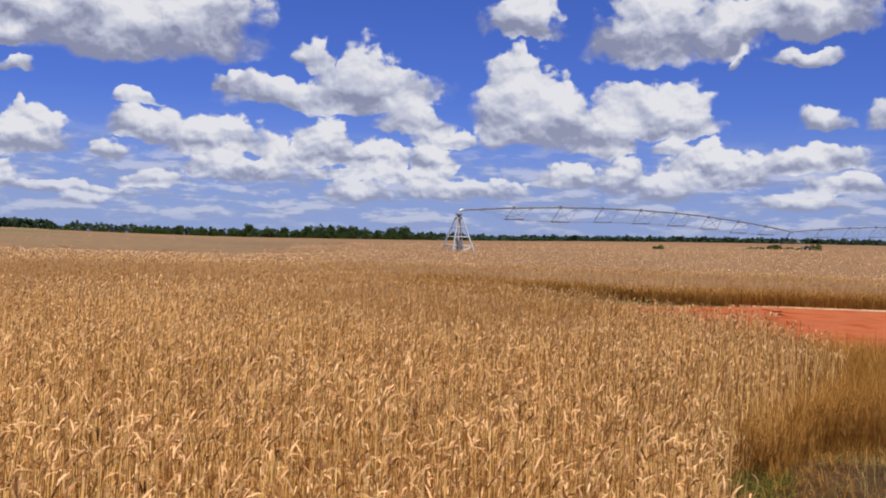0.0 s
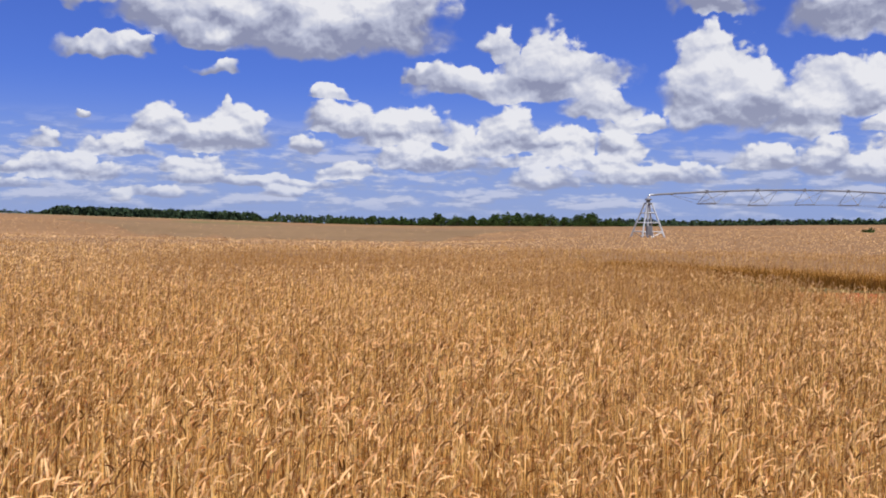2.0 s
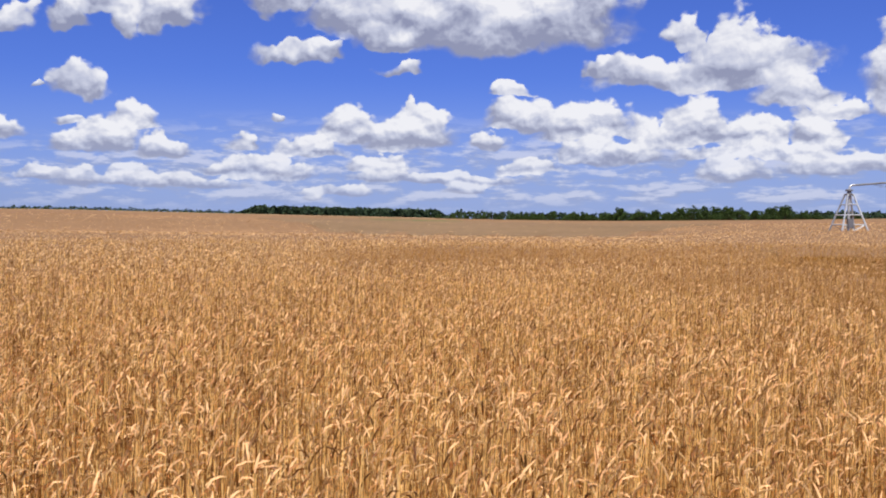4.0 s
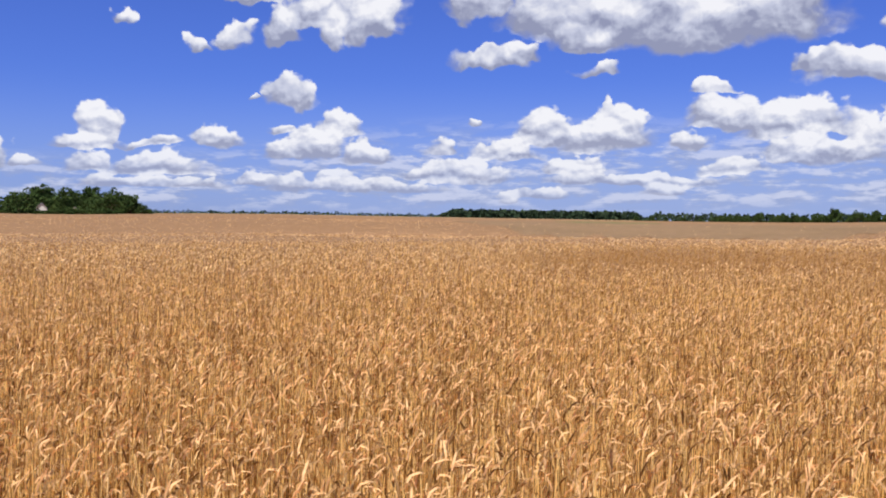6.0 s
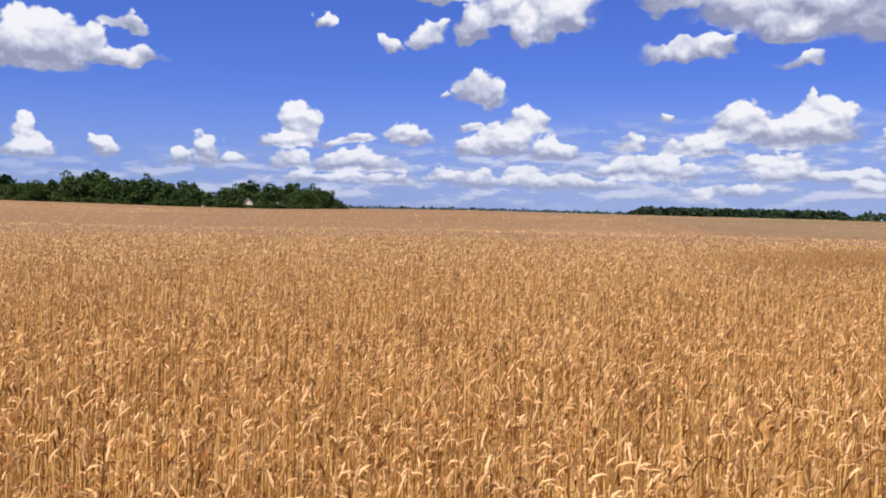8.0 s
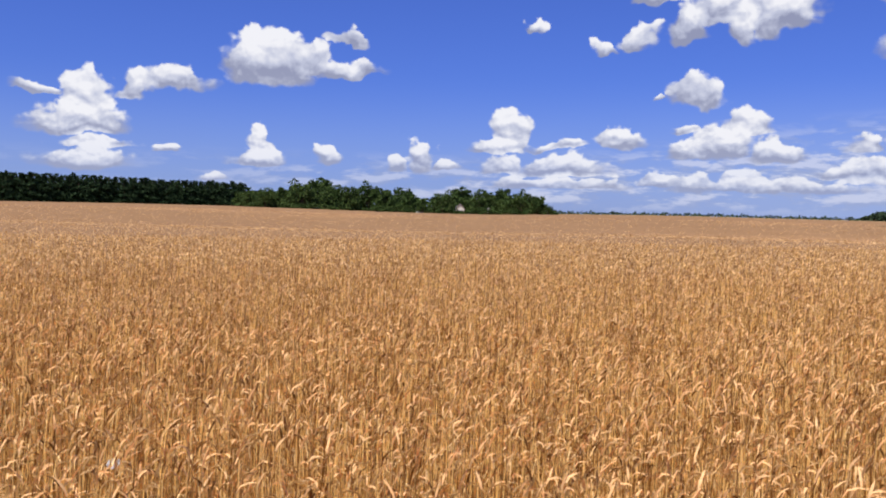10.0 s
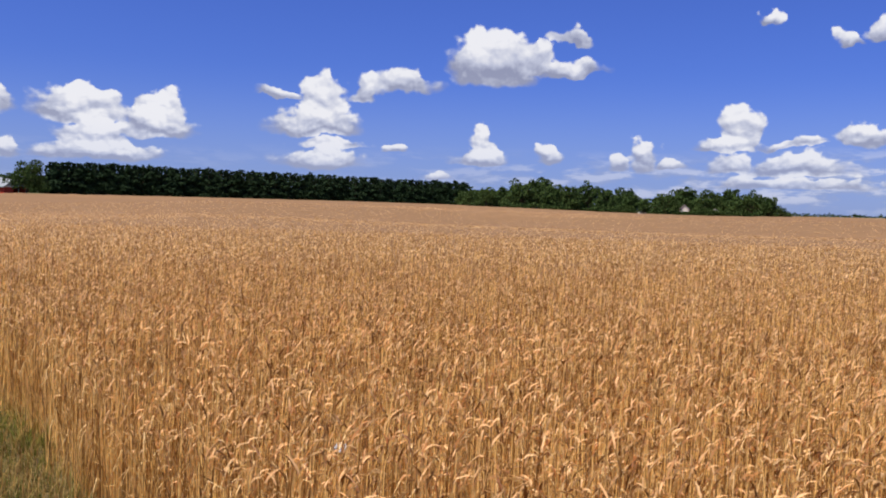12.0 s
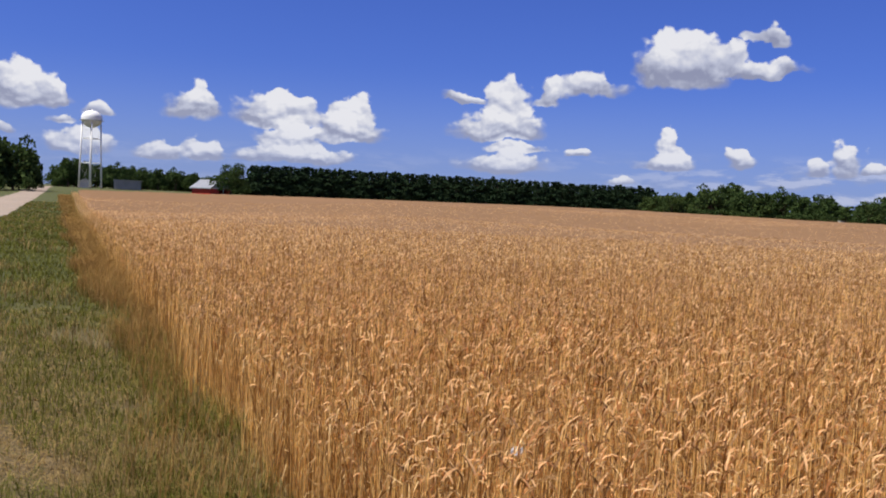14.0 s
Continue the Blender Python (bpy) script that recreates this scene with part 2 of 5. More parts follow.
    bg = WN.new("ShaderNodeBackground")
    wput(bg.inputs["Color"], col)
    bg.inputs["Strength"].default_value = 0.050
    out = WN.new("ShaderNodeOutputWorld")
    WL.new(bg.outputs[0], out.inputs["Surface"])


finish_sky()


# ---- materials ----
def shader(name, rough=0.8, metal=0.0, spec=0.3):
    m = bpy.data.materials.new(name)
    m.use_nodes = True
    b = m.node_tree.nodes["Principled BSDF"]
    b.inputs["Roughness"].default_value, b.inputs["Metallic"].default_value = rough, metal
    b.inputs["Specular IOR Level"].default_value = spec
    return m, m.node_tree.nodes, m.node_tree.links, b


def ramp_node(N, stops):
    r = N.new("ShaderNodeValToRGB")
    e = r.color_ramp.elements
    while len(e) < len(stops):
        e.new(0.5)
    for el, (p, c) in zip(e, stops):
        el.position, el.color = p, (*c, 1)
    return r


def mottled(name, dark, light, scale, fine=12.0, rough=0.85, metal=0.0, bump=0.3, vary=0.0, through_light=0.0, spec=0.04, patch=None, gap=0.02):
    """A surface with grain and stains at two scales; vary: piece to piece; patch: (colour, scale, amount) of broad stains."""
    m, N, L, b = shader(name, rough, metal, spec)
    geo = N.new("ShaderNodeNewGeometry")
    n1, n2 = N.new("ShaderNodeTexNoise"), N.new("ShaderNodeTexNoise")
    for n, s, d in ((n1, scale, 4), (n2, scale * fine, 3)):
        n.inputs["Scale"].default_value, n.inputs["Detail"].default_value = s, d
        L.new(geo.outputs["Position"], n.inputs["Vector"])
    mix = N.new("ShaderNodeMath")
    mix.operation = "MULTIPLY_ADD"
    L.new(n2.outputs["Fac"], mix.inputs[0])
    mix.inputs[1].default_value = 0.5
    half = N.new("ShaderNodeMath")
    half.operation = "MULTIPLY"
    half.inputs[1].default_value = 0.5
    L.new(n1.outputs["Fac"], half.inputs[0]), L.new(half.outputs[0], mix.inputs[2])
    value = mix.outputs[0]
    if vary:
        add = N.new("ShaderNodeMath")
        add.operation = "MULTIPLY_ADD"
        L.new(geo.outputs["Random Per Island"], add.inputs[0])
        add.inputs[1].default_value = vary
        sub = N.new("ShaderNodeMath")
        sub.operation = "SUBTRACT"
        L.new(value, sub.inputs[0])
        sub.inputs[1].default_value = vary / 2
        L.new(sub.outputs[0], add.inputs[2])
        value = add.outputs[0]
    r = ramp_node(N, [(0.3, dark), (0.7, light)])
    L.new(value, r.inputs[0])
    colour = r.outputs[0]
    if patch:
        n3 = N.new("ShaderNodeTexNoise")
        n3.inputs["Scale"].default_value, n3.inputs["Detail"].default_value = patch[1], 3
        L.new(geo.outputs["Position"], n3.inputs["Vector"])
        r3 = ramp_node(N, [(0.34, (0, 0, 0)), (0.5, (patch[2],) * 3)])
        if len(patch) > 3:
            off = N.new("ShaderNodeVectorMath")
            off.operation = "DISTANCE"
            L.new(geo.outputs["Position"], off.inputs[0])
            off.inputs[1].default_value = patch[3]
            fall = N.new("ShaderNodeMapRange")
            L.new(off.outputs["Value"], fall.inputs[0])
            for k, q in zip((1, 2, 3, 4), (patch[4] * 0.4, patch[4], 1, 0)):
                fall.inputs[k].default_value = q
            less = N.new("ShaderNodeMath")
            less.operation = "MULTIPLY"
            L.new(n3.outputs["Fac"], less.inputs[0]), L.new(fall.outputs[0], less.inputs[1])
            L.new(less.outputs[0], r3.inputs[0])
        else:
            L.new(n3.outputs["Fac"], r3.inputs[0])
        mx = N.new("ShaderNodeMix")
        mx.data_type = "RGBA"
        L.new(r3.outputs[0], mx.inputs[0]), L.new(colour, mx.inputs[6])
        mx.inputs[7].default_value = (*patch[0], 1)
        colour = mx.outputs[2]
    L.new(colour, b.inputs["Base Color"])
    if bump:
        bp = N.new("ShaderNodeBump")
        bp.inputs["Strength"].default_value, bp.inputs["Distance"].default_value = bump, gap
        L.new(mix.outputs[0], bp.inputs["Height"]), L.new(bp.outputs[0], b.inputs["Normal"])
    if through_light:
        t = N.new("ShaderNodeBsdfTranslucent")
        L.new(colour, t.inputs["Color"])
        s = N.new("ShaderNodeMixShader")
        s.inputs[0].default_value = through_light
        out = N["Material Output"]
        L.new(b.outputs[0], s.inputs[1]), L.new(t.outputs[0], s.inputs[2]), L.new(s.outputs[0], out.inputs["Surface"])
    return m


BROWN_PATCH = ((0.39, 0.205, 0.062), 0.12, 0.7, (3, 29, 0), 31)
EAR = mottled("wheat_ear", (0.32, 0.162, 0.053), (0.95, 0.645, 0.325), 3.0, 20, 0.6, bump=0, vary=0.85, through_light=0.48, patch=BROWN_PATCH)
STEM = mottled("wheat_stem", (0.27, 0.131, 0.034), (0.98, 0.63, 0.22), 3.0, 20, 0.5, bump=0, vary=0.95, through_light=0.48, patch=BROWN_PATCH)
LEAF = mottled("wheat_leaf", (0.36, 0.195, 0.065), (0.90, 0.62, 0.29), 3.0, 20, 0.7, bump=0, vary=0.6, through_light=0.4, patch=BROWN_PATCH)
# darker than ears and stems: the shade among massed stalks is in this colour
SHADED_CANOPY = mottled("shaded_wheat_canopy", (0.16, 0.086, 0.04), (0.32, 0.19, 0.095), 0.3, 7, 0.9, bump=1.0, patch=((0.18, 0.105, 0.055), 0.02, 0.7), gap=0.25)
SOIL = mottled("straw_soil", (0.024, 0.013, 0.006), (0.09, 0.05, 0.022), 0.8, 14, 0.95, bump=0.6)
CLAY = mottled("red_clay", (0.20, 0.032, 0.007), (0.33, 0.068, 0.015), 0.5, 12, 0.95, bump=0.9, gap=0.08, patch=((0.46, 0.19, 0.09), 1.2, 0.3))
CONCRETE = mottled("pale_concrete", (0.21, 0.165, 0.125), (0.36, 0.29, 0.23), 0.3, 18, 0.9, bump=0.3)
GREEN = mottled("green_grass", (0.060, 0.066, 0.010), (0.185, 0.18, 0.036), 1.2, 6, 0.8, bump=0, vary=0.5, through_light=0.3)
DRY = mottled("dry_grass", (0.15, 0.095, 0.03), (0.39, 0.275, 0.11), 1.2, 6, 0.8, bump=0, vary=0.5, through_light=0.2)
TAN = mottled("seeding_grass", (0.19, 0.10, 0.028), (0.42, 0.255, 0.085), 1.2, 6, 0.8, bump=0, vary=0.5, through_light=0.35)
RUST = mottled("rusty_grass", (0.23, 0.104, 0.021), (0.46, 0.235, 0.058), 0.6, 6, 0.8, bump=0, vary=0.5, through_light=0.35)
PALE_SAND = mottled("pale_sand", (0.26, 0.12, 0.06), (0.46, 0.32, 0.21), 0.8, 10, 0.9, bump=0.3)
FOLIAGE = mottled("broad_leaves", (0.019, 0.038, 0.011), (0.066, 0.098, 0.028), 0.25, 6, 0.7, bump=0, vary=0.35, through_light=0.2)
NEEDLES = mottled("pine_needles", (0.012, 0.026, 0.012), (0.034, 0.055, 0.024), 0.25, 6, 0.75, bump=0, vary=0.3, through_light=0.1)
FAR_WOOD = mottled("far_woods", (0.017, 0.031, 0.017), (0.045, 0.066, 0.036), 0.05, 8, 0.85, bump=0, vary=0.3)
BARK = mottled("bark", (0.05, 0.035, 0.025), (0.14, 0.10, 0.075), 1.5, 8, 0.9, bump=0.6)
GALV = mottled("galvanised_steel", (0.30, 0.31, 0.32), (0.48, 0.49, 0.50), 1.5, 10, 0.5, 0.35, bump=0.05, spec=0.4)
PIPE = mottled("weathered_pipe", (0.14, 0.145, 0.15), (0.26, 0.265, 0.27), 1.5, 10, 0.5, 0.3, bump=0.05, spec=0.4)
DARK_STEEL = mottled("dull_steel", (0.10, 0.10, 0.11), (0.20, 0.20, 0.21), 1.5, 10, 0.6, 0.3, bump=0.05, spec=0.4)
WHITE_PAINT = mottled("white_paint", (0.70, 0.69, 0.65), (0.84, 0.83, 0.79), 0.4, 6, 0.45, bump=0.02, spec=0.4)
RED_PAINT = mottled("red_boards", (0.34, 0.035, 0.025), (0.48, 0.06, 0.04), 0.6, 10, 0.7, bump=0.2)
TIN = mottled("tin_roof", (0.20, 0.205, 0.21), (0.36, 0.365, 0.37), 0.5, 8, 0.4, 0.2, bump=0.05, spec=0.4)
GREY_WALL = mottled("grey_block", (0.20, 0.20, 0.195), (0.30, 0.30, 0.29), 0.5, 10, 0.85, bump=0.2)
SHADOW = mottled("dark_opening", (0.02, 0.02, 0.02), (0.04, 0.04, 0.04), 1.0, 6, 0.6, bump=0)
PALE_WALL = mottled("pale_boards", (0.45, 0.42, 0.38), (0.62, 0.58, 0.53), 0.6, 8, 0.8, bump=0.1)
RUBBER = mottled("tyre_rubber", (0.015, 0.015, 0.015), (0.04, 0.04, 0.04), 2.0, 6, 0.85, bump=0.1)
PALE_STUBBLE = mottled("pale_stubble", (0.34, 0.24, 0.12), (0.48, 0.36, 0.20), 0.05, 10, 0.9, bump=0.3)
DULL_CROP = mottled("dull_crop", (0.13, 0.085, 0.045), (0.22, 0.14, 0.075), 0.06, 12, 0.9, bump=0.5, gap=0.2)
FAR_GREEN = mottled("far_green_crop", (0.07, 0.09, 0.03), (0.13, 0.14, 0.05), 0.05, 10, 0.9, bump=0.3)
PAPER = mottled("crumpled_paper", (0.16, 0.14, 0.13), (0.58, 0.55, 0.52), 18.0, 4, 0.7, bump=0.2)


# ---- the lie of the land ----
# bearing, distance and rise in degrees of the foot of the far trees
LAND = ((40, 1100, 0.72), (69, 1200, 0.69), (79, 1200, 0.56), (88, 900, 0.33), (97, 600, 0.18), (107, 700, 0.11),
        (116, 1000, 0.28), (125, 1200, 0.40), (134, 1300, 0.52), (140, 1100, 0.64), (143.5, 700, 0.50), (150, 420, 0.44), (158, 380, 0.57),
        (163, 430, 0.69), (168, 440, 0.73), (174, 450, 0.70), (181, 440, 0.66), (186, 420, 0.63), (190, 340, 0.70), (197, 380, 0.68),
        (203, 280, 0.46), (230, 500, 0.3), (300, 600, 0.2), (400, 1100, 0.72))
LAND_A, LAND_D, LAND_E = (np.array(c, float) for c in zip(*LAND))
LAND_Z = EYE + LAND_D * np.tan(np.radians(LAND_E))
EDGE_AZ = radians(198.5)
EDGE_N = np.array((math.sin(EDGE_AZ), -math.cos(EDGE_AZ)))


def far_of(az):
    az = (np.asarray(az, float) - 40) % 360 + 40
    w = np.array((-6, -3, 0, 3, 6)) * 0.8
    d = sum(np.interp(np.clip(az + o, 40, 400), LAND_A, LAND_D) for o in w) / 5
    z = sum(np.interp(np.clip(az + o, 40, 400), LAND_A, LAND_Z) for o in w) / 5
    return d, z


def ground_z(x, y):
    x, y = np.asarray(x, float), np.asarray(y, float)
    r, az = np.hypot(x, y), np.degrees(np.arctan2(y, x))
    d, z = far_of(az)
    bow = np.interp((az - 40) % 360 + 40, (180, 192), (0.8, 1.6))
    s = np.clip((r - 48) / (d - 48), 0, 6)
    rise = z * np.where(s < 1, np.maximum(s, 1e-9) ** bow, 1 + (s - 1) * 0.8)
    azw = (az - 40) % 360 + 40
    hollow = np.interp(azw, (92, 104, 165, 185), (0, 1, 1, 0.3))
    dip = -1.1 * hollow * np.exp(-((r - 92) / 26.0) ** 2)
    roll = 0.02 * np.sin(x * 0.9 + 1.3) * np.cos(y * 0.7) * np.clip(r / 6, 0, 1)
    return rise + dip + roll


def gz(x, y):
    return float(ground_z(x, y))


def polar(az, r):
    a = radians(az)
    return r * math.cos(a), r * math.sin(a)


def place(az, r, turn=0.0, size=1.0, sink=0.0):
    x, y = polar(az, r)
    return pose(x, y, gz(x, y) - sink, 0, 0, turn) @ Matrix.Scale(size, 4)


def across_edge(x, y):
    return EDGE_N[0] * x + EDGE_N[1] * y


# the near block ends along a line of (y, x); the far block begins along a line of (x, y)
NEAR_Y, NEAR_X = (1.0, 6.3, 10, 12, 14.5, 18, 24, 30, 36), (0.45, 2.0, 4.5, 4.7, 3.9, 2.9, 1.6, 0.3, -2)
FAR_X, FAR_Y = (-2, -1.9, 0, 2.4, 7.8, 14, 60), (20, 37, 36, 34.5, 30.4, 30.0, 27.5)


def near_block(x, y):
    return np.where(y < 36, (np.interp(y, NEAR_Y, NEAR_X) - x) * 0.88, -9)


def far_block(x, y):
    return (y - np.interp(x, FAR_X, FAR_Y)) * 0.92


def field_end(az):
    d, _ = far_of(az)
    az = (np.asarray(az, float) - 40) % 360 + 40
    return d - np.interp(az, (143, 150, 158, 162, 180, 186, 192, 200), (12, 110, 75, 18, 16, 45, 62, 80))


def in_field(x, y):
    """Signed distance into the wheat: above 0 among the stalks."""
    wob = 0.06 * np.sin(x * 2.1 + 0.5) + 0.06 * np.sin(y * 2.7) + 0.05 * np.sin(x * 5.3 + y * 4.1)
    front = across_edge(x, y) - 1.15
    right = np.maximum(near_block(x, y), far_block(x, y))
    right = np.where(y < 0.9, front, right)
    r = np.hypot(x, y)
    return np.minimum(np.minimum(front, right), field_end(np.degrees(np.arctan2(y, x))) - r) + wob


# ---- mesh helpers ----
def mesh_of(name, verts, faces, mats, index=None, smooth=False):
    me = bpy.data.meshes.new(name)
    verts = np.asarray(verts, np.float32)
    faces = np.asarray(faces, np.int32)
    k = faces.shape[1]
    me.vertices.add(len(verts)), me.loops.add(faces.size), me.polygons.add(len(faces))
    me.vertices.foreach_set("co", verts.ravel())
    me.loops.foreach_set("vertex_index", faces.ravel())
    me.polygons.foreach_set("loop_start", np.arange(0, faces.size, k, dtype=np.int32))
    if index is not None:
        me.polygons.foreach_set("material_index", np.asarray(index, np.int32))
    me.polygons.foreach_set("use_smooth", np.full(len(faces), smooth))
    for m in mats:
        me.materials.append(m)
    me.update(calc_edges=True)
    me.validate()
    return me


def part(name, bm, material, parent, label="", smooth=False):
    """Links a bmesh as one mesh object under a thing."""
    me = bpy.data.meshes.new(name)
    bm.to_mesh(me)
    bm.free()
    me.materials.append(material)
    if smooth:
        me.polygons.foreach_set("use_smooth", [True] * len(me.polygons))
    ob = new(name, me)
    ob.parent = parent
    return tagged(ob, label)


def thing(name, label, category, group="", kind=""):
    return tagged(new(name), label, category, group, kind)


def bar(bm, a, b, w, d=None, sides=4):
    """A straight bar of width w from a to b."""
    a, b = Vector(a), Vector(b)
    m = Matrix.Translation((a + b) / 2) @ (b - a).to_track_quat("Z", "Y").to_matrix().to_4x4()
    r = bmesh.ops.create_cone(bm, cap_ends=True, segments=sides, radius1=w / 2, radius2=(d or w) / 2, depth=(b - a).length, matrix=m)
    return r["verts"]


def block(bm, x0, x1, y0, y1, z0, z1):
    m = Matrix.LocRotScale(((x0 + x1) / 2, (y0 + y1) / 2, (z0 + z1) / 2), None, (x1 - x0, y1 - y0, z1 - z0))
    bmesh.ops.create_cube(bm, size=1, matrix=m)


def lathe(bm, profile, seg=24):
    rings = [[bm.verts.new((r * math.cos(2 * math.pi * i / seg), r * math.sin(2 * math.pi * i / seg), z)) for i in range(seg)] for r, z in profile]
    for a, b in zip(rings, rings[1:]):
        for i in range(seg):
            bm.faces.new((a[i], a[(i + 1) % seg], b[(i + 1) % seg], b[i]))
    bm.faces.new(rings[-1]), bm.faces.new(rings[0][::-1])


# ---- ground ----
def polar_sheet(radii, azs, height):
    a, r = np.meshgrid(np.radians(azs), radii)
    x, y = r * np.cos(a), r * np.sin(a)
    n = len(azs)
    i, j = np.meshgrid(np.arange(len(radii) - 1), np.arange(n - 1), indexing="ij")
    q = (i * n + j).ravel()
    return np.c_[x.ravel(), y.ravel(), height(x, y).ravel()], np.c_[q, q + n, q + n + 1, q + 1]


def ground_material():
    m, N, L, b = shader("ground_cover", 0.95)
    geo = N.new("ShaderNodeNewGeometry")

    def noise_of(scale, detail):
        n = N.new("ShaderNodeTexNoise")
        n.inputs["Scale"].default_value, n.inputs["Detail"].default_value = scale, detail
        L.new(geo.outputs["Position"], n.inputs["Vector"])
        return n.outputs["Fac"]

    def mix(fac, a, c):
        x = N.new("ShaderNodeMix")
        x.data_type = "RGBA"
        L.new(fac, x.inputs[0]), L.new(a, x.inputs[6]), L.new(c, x.inputs[7])
        return x.outputs[2]

    def ramped(value, *stops):
        r = ramp_node(N, stops)
        L.new(value, r.inputs[0])
        return r.outputs[0]

    fine, broad = noise_of(26.0, 9), noise_of(0.5, 4)
    turf = ramped(fine, (0.3, (0.030, 0.037, 0.007)), (0.75, (0.11, 0.112, 0.030)))
    straw = ramped(fine, (0.25, (0.04, 0.026, 0.012)), (0.5, (0.115, 0.08, 0.034)), (0.75, (0.24, 0.17, 0.08)))
    # dry straw near the place where one stands, turf further along
    dist = N.new("ShaderNodeVectorMath")
    dist.operation = "LENGTH"
    L.new(geo.outputs["Position"], dist.inputs[0])
    add = N.new("ShaderNodeMath")
    add.operation = "MULTIPLY_ADD"
    L.new(broad, add.inputs[0]), L.new(dist.outputs["Value"], add.inputs[2])
    add.inputs[1].default_value = 10.0
    span = N.new("ShaderNodeMapRange")
    L.new(add.outputs[0], span.inputs[0])
    span.inputs[1].default_value, span.inputs[2].default_value = 12.0, 24.0
    L.new(mix(span.outputs[0], straw, turf), b.inputs["Base Color"])
    bp = N.new("ShaderNodeBump")
    bp.inputs["Strength"].default_value, bp.inputs["Distance"].default_value = 0.8, 0.05
    L.new(fine, bp.inputs["Height"]), L.new(bp.outputs[0], b.inputs["Normal"])
    return m


def build_ground():
    radii = np.concatenate(([0.0], np.geomspace(0.8, 4600, 110)))
    v, f = polar_sheet(radii, np.linspace(0, 360, 361), ground_z)
    tagged(new("ground", mesh_of("ground", v, f, [ground_material()], smooth=True)),
           "gently rolling farmland with dry straw and green turf", "ground", kind="structure")


build_ground()


def strip(name, centre, half, lift, material, label, category):
    """A draped strip along a line of (x, y) places."""
    xs, ys = centre
    n = 9
    tx, ty = np.gradient(xs), np.gradient(ys)
    ln = np.hypot(tx, ty)
    nx, ny = -ty / ln, tx / ln
    u = np.linspace(-1, 1, n)
    wob = 1 + 0.04 * np.sin(np.arange(len(xs)) * 0.7) + 0.03 * np.sin(np.arange(len(xs)) * 1.9)
    x = xs[:, None] + nx[:, None] * u * (half * wob)[:, None]
    y = ys[:, None] + ny[:, None] * u * (half * wob)[:, None]
    z = ground_z(x, y) + lift * np.minimum(1, (1 - np.abs(u)) * 8 + 0.0)
    i, j = np.meshgrid(np.arange(len(xs) - 1), np.arange(n - 1), indexing="ij")
    q = (i * n + j).ravel()
    return tagged(new(name, mesh_of(name, np.c_[x.ravel(), y.ravel(), z.ravel()], np.c_[q, q + 1, q + n + 1, q + n], [material], smooth=True)),
                  label, category, kind="structure")


def build_tracks():
    x = np.linspace(2.2, 60, 120)
    strip("clay_track", (x, np.interp(x, (2, 5, 9, 16, 60), (27, 25, 23.2, 22.4, 20.5))), np.interp(x, (2, 5, 9, 16, 60), (1.5, 4.8, 7.0, 7.5, 7.2)), 0.03, CLAY,
          "bare red clay farm track between wheat blocks", "track")
    x = np.linspace(9.5, 60, 90)
    strip("sand_streak", (x, np.interp(x, (9, 16, 60), (30.0, 29.4, 27.2))), np.interp(x, (9.5, 14, 60), (0.08, 0.25, 0.4)), 0.05, PALE_SAND,
          "pale washed sand along the far side of the clay track", "sand")
    s = np.linspace(-60, 420, 260)
    along = np.array((math.cos(EDGE_AZ), math.sin(EDGE_AZ)))
    c = along[:, None] * s - EDGE_N[:, None] * 7.8
    strip("road", (c[0], c[1]), np.full(len(s), 2.8), 0.06, CONCRETE, "pale sun-bleached road beside the grass verge", "road")


build_tracks()


def build_soil():
    x = np.linspace(1.6, 14, 40)
    strip("bare_soil", (x, 5.2 + 0.12 * x + 0.3 * np.sin(x)), 1.9 + 0.05 * x, 0.05, SOIL, "dark bare soil beside the wheat corner", "soil")


build_soil()


# ---- wheat ----
class Soup:
    """Gathers quads of many small blades."""

    def __init__(self):
        self.v, self.f, self.m, self.n = [], [], [], 0

    def add(self, verts, faces, mat):
        # verts: (plants, k, 3); faces: (q, 4) within a plant
        p, k, _ = verts.shape
        off = self.n + np.arange(p)[:, None, None] * k
        self.v.append(verts.reshape(-1, 3))
        self.f.append((np.asarray(faces)[None] + off).reshape(-1, 4))
        self.m.append(np.full(p * len(faces), mat))
        self.n += p * k

    def mesh(self, name, mats):
        return mesh_of(name, np.concatenate(self.v), np.concatenate(self.f), mats, np.concatenate(self.m))


def scatter(rng, count, r0, r1, a0, a1, test):
    r = np.sqrt(rng.uniform(r0 * r0, r1 * r1, count))
    a = np.radians(rng.uniform(a0, a1, count))
    x, y = r * np.cos(a), r * np.sin(a)
    keep = test(x, y)
    return x[keep], y[keep]


def ribbon(path, side, widths):
    """path: (p, k, 3); side: (p, 3); widths: (k,). A flat blade along the path."""
    w = np.asarray(widths)[None, :, None] / 2
    if np.ndim(widths) == 2:
        w = np.asarray(widths)[:, :, None] / 2
    v = np.stack((path - side[:, None] * w, path + side[:, None] * w), 2).reshape(len(path), -1, 3)
    k = path.shape[1]
    return v, [(2 * i, 2 * i + 1, 2 * i + 3, 2 * i + 2) for i in range(k - 1)]


def unit(a):
    return np.stack((np.cos(a), np.sin(a), np.zeros_like(a)), -1)


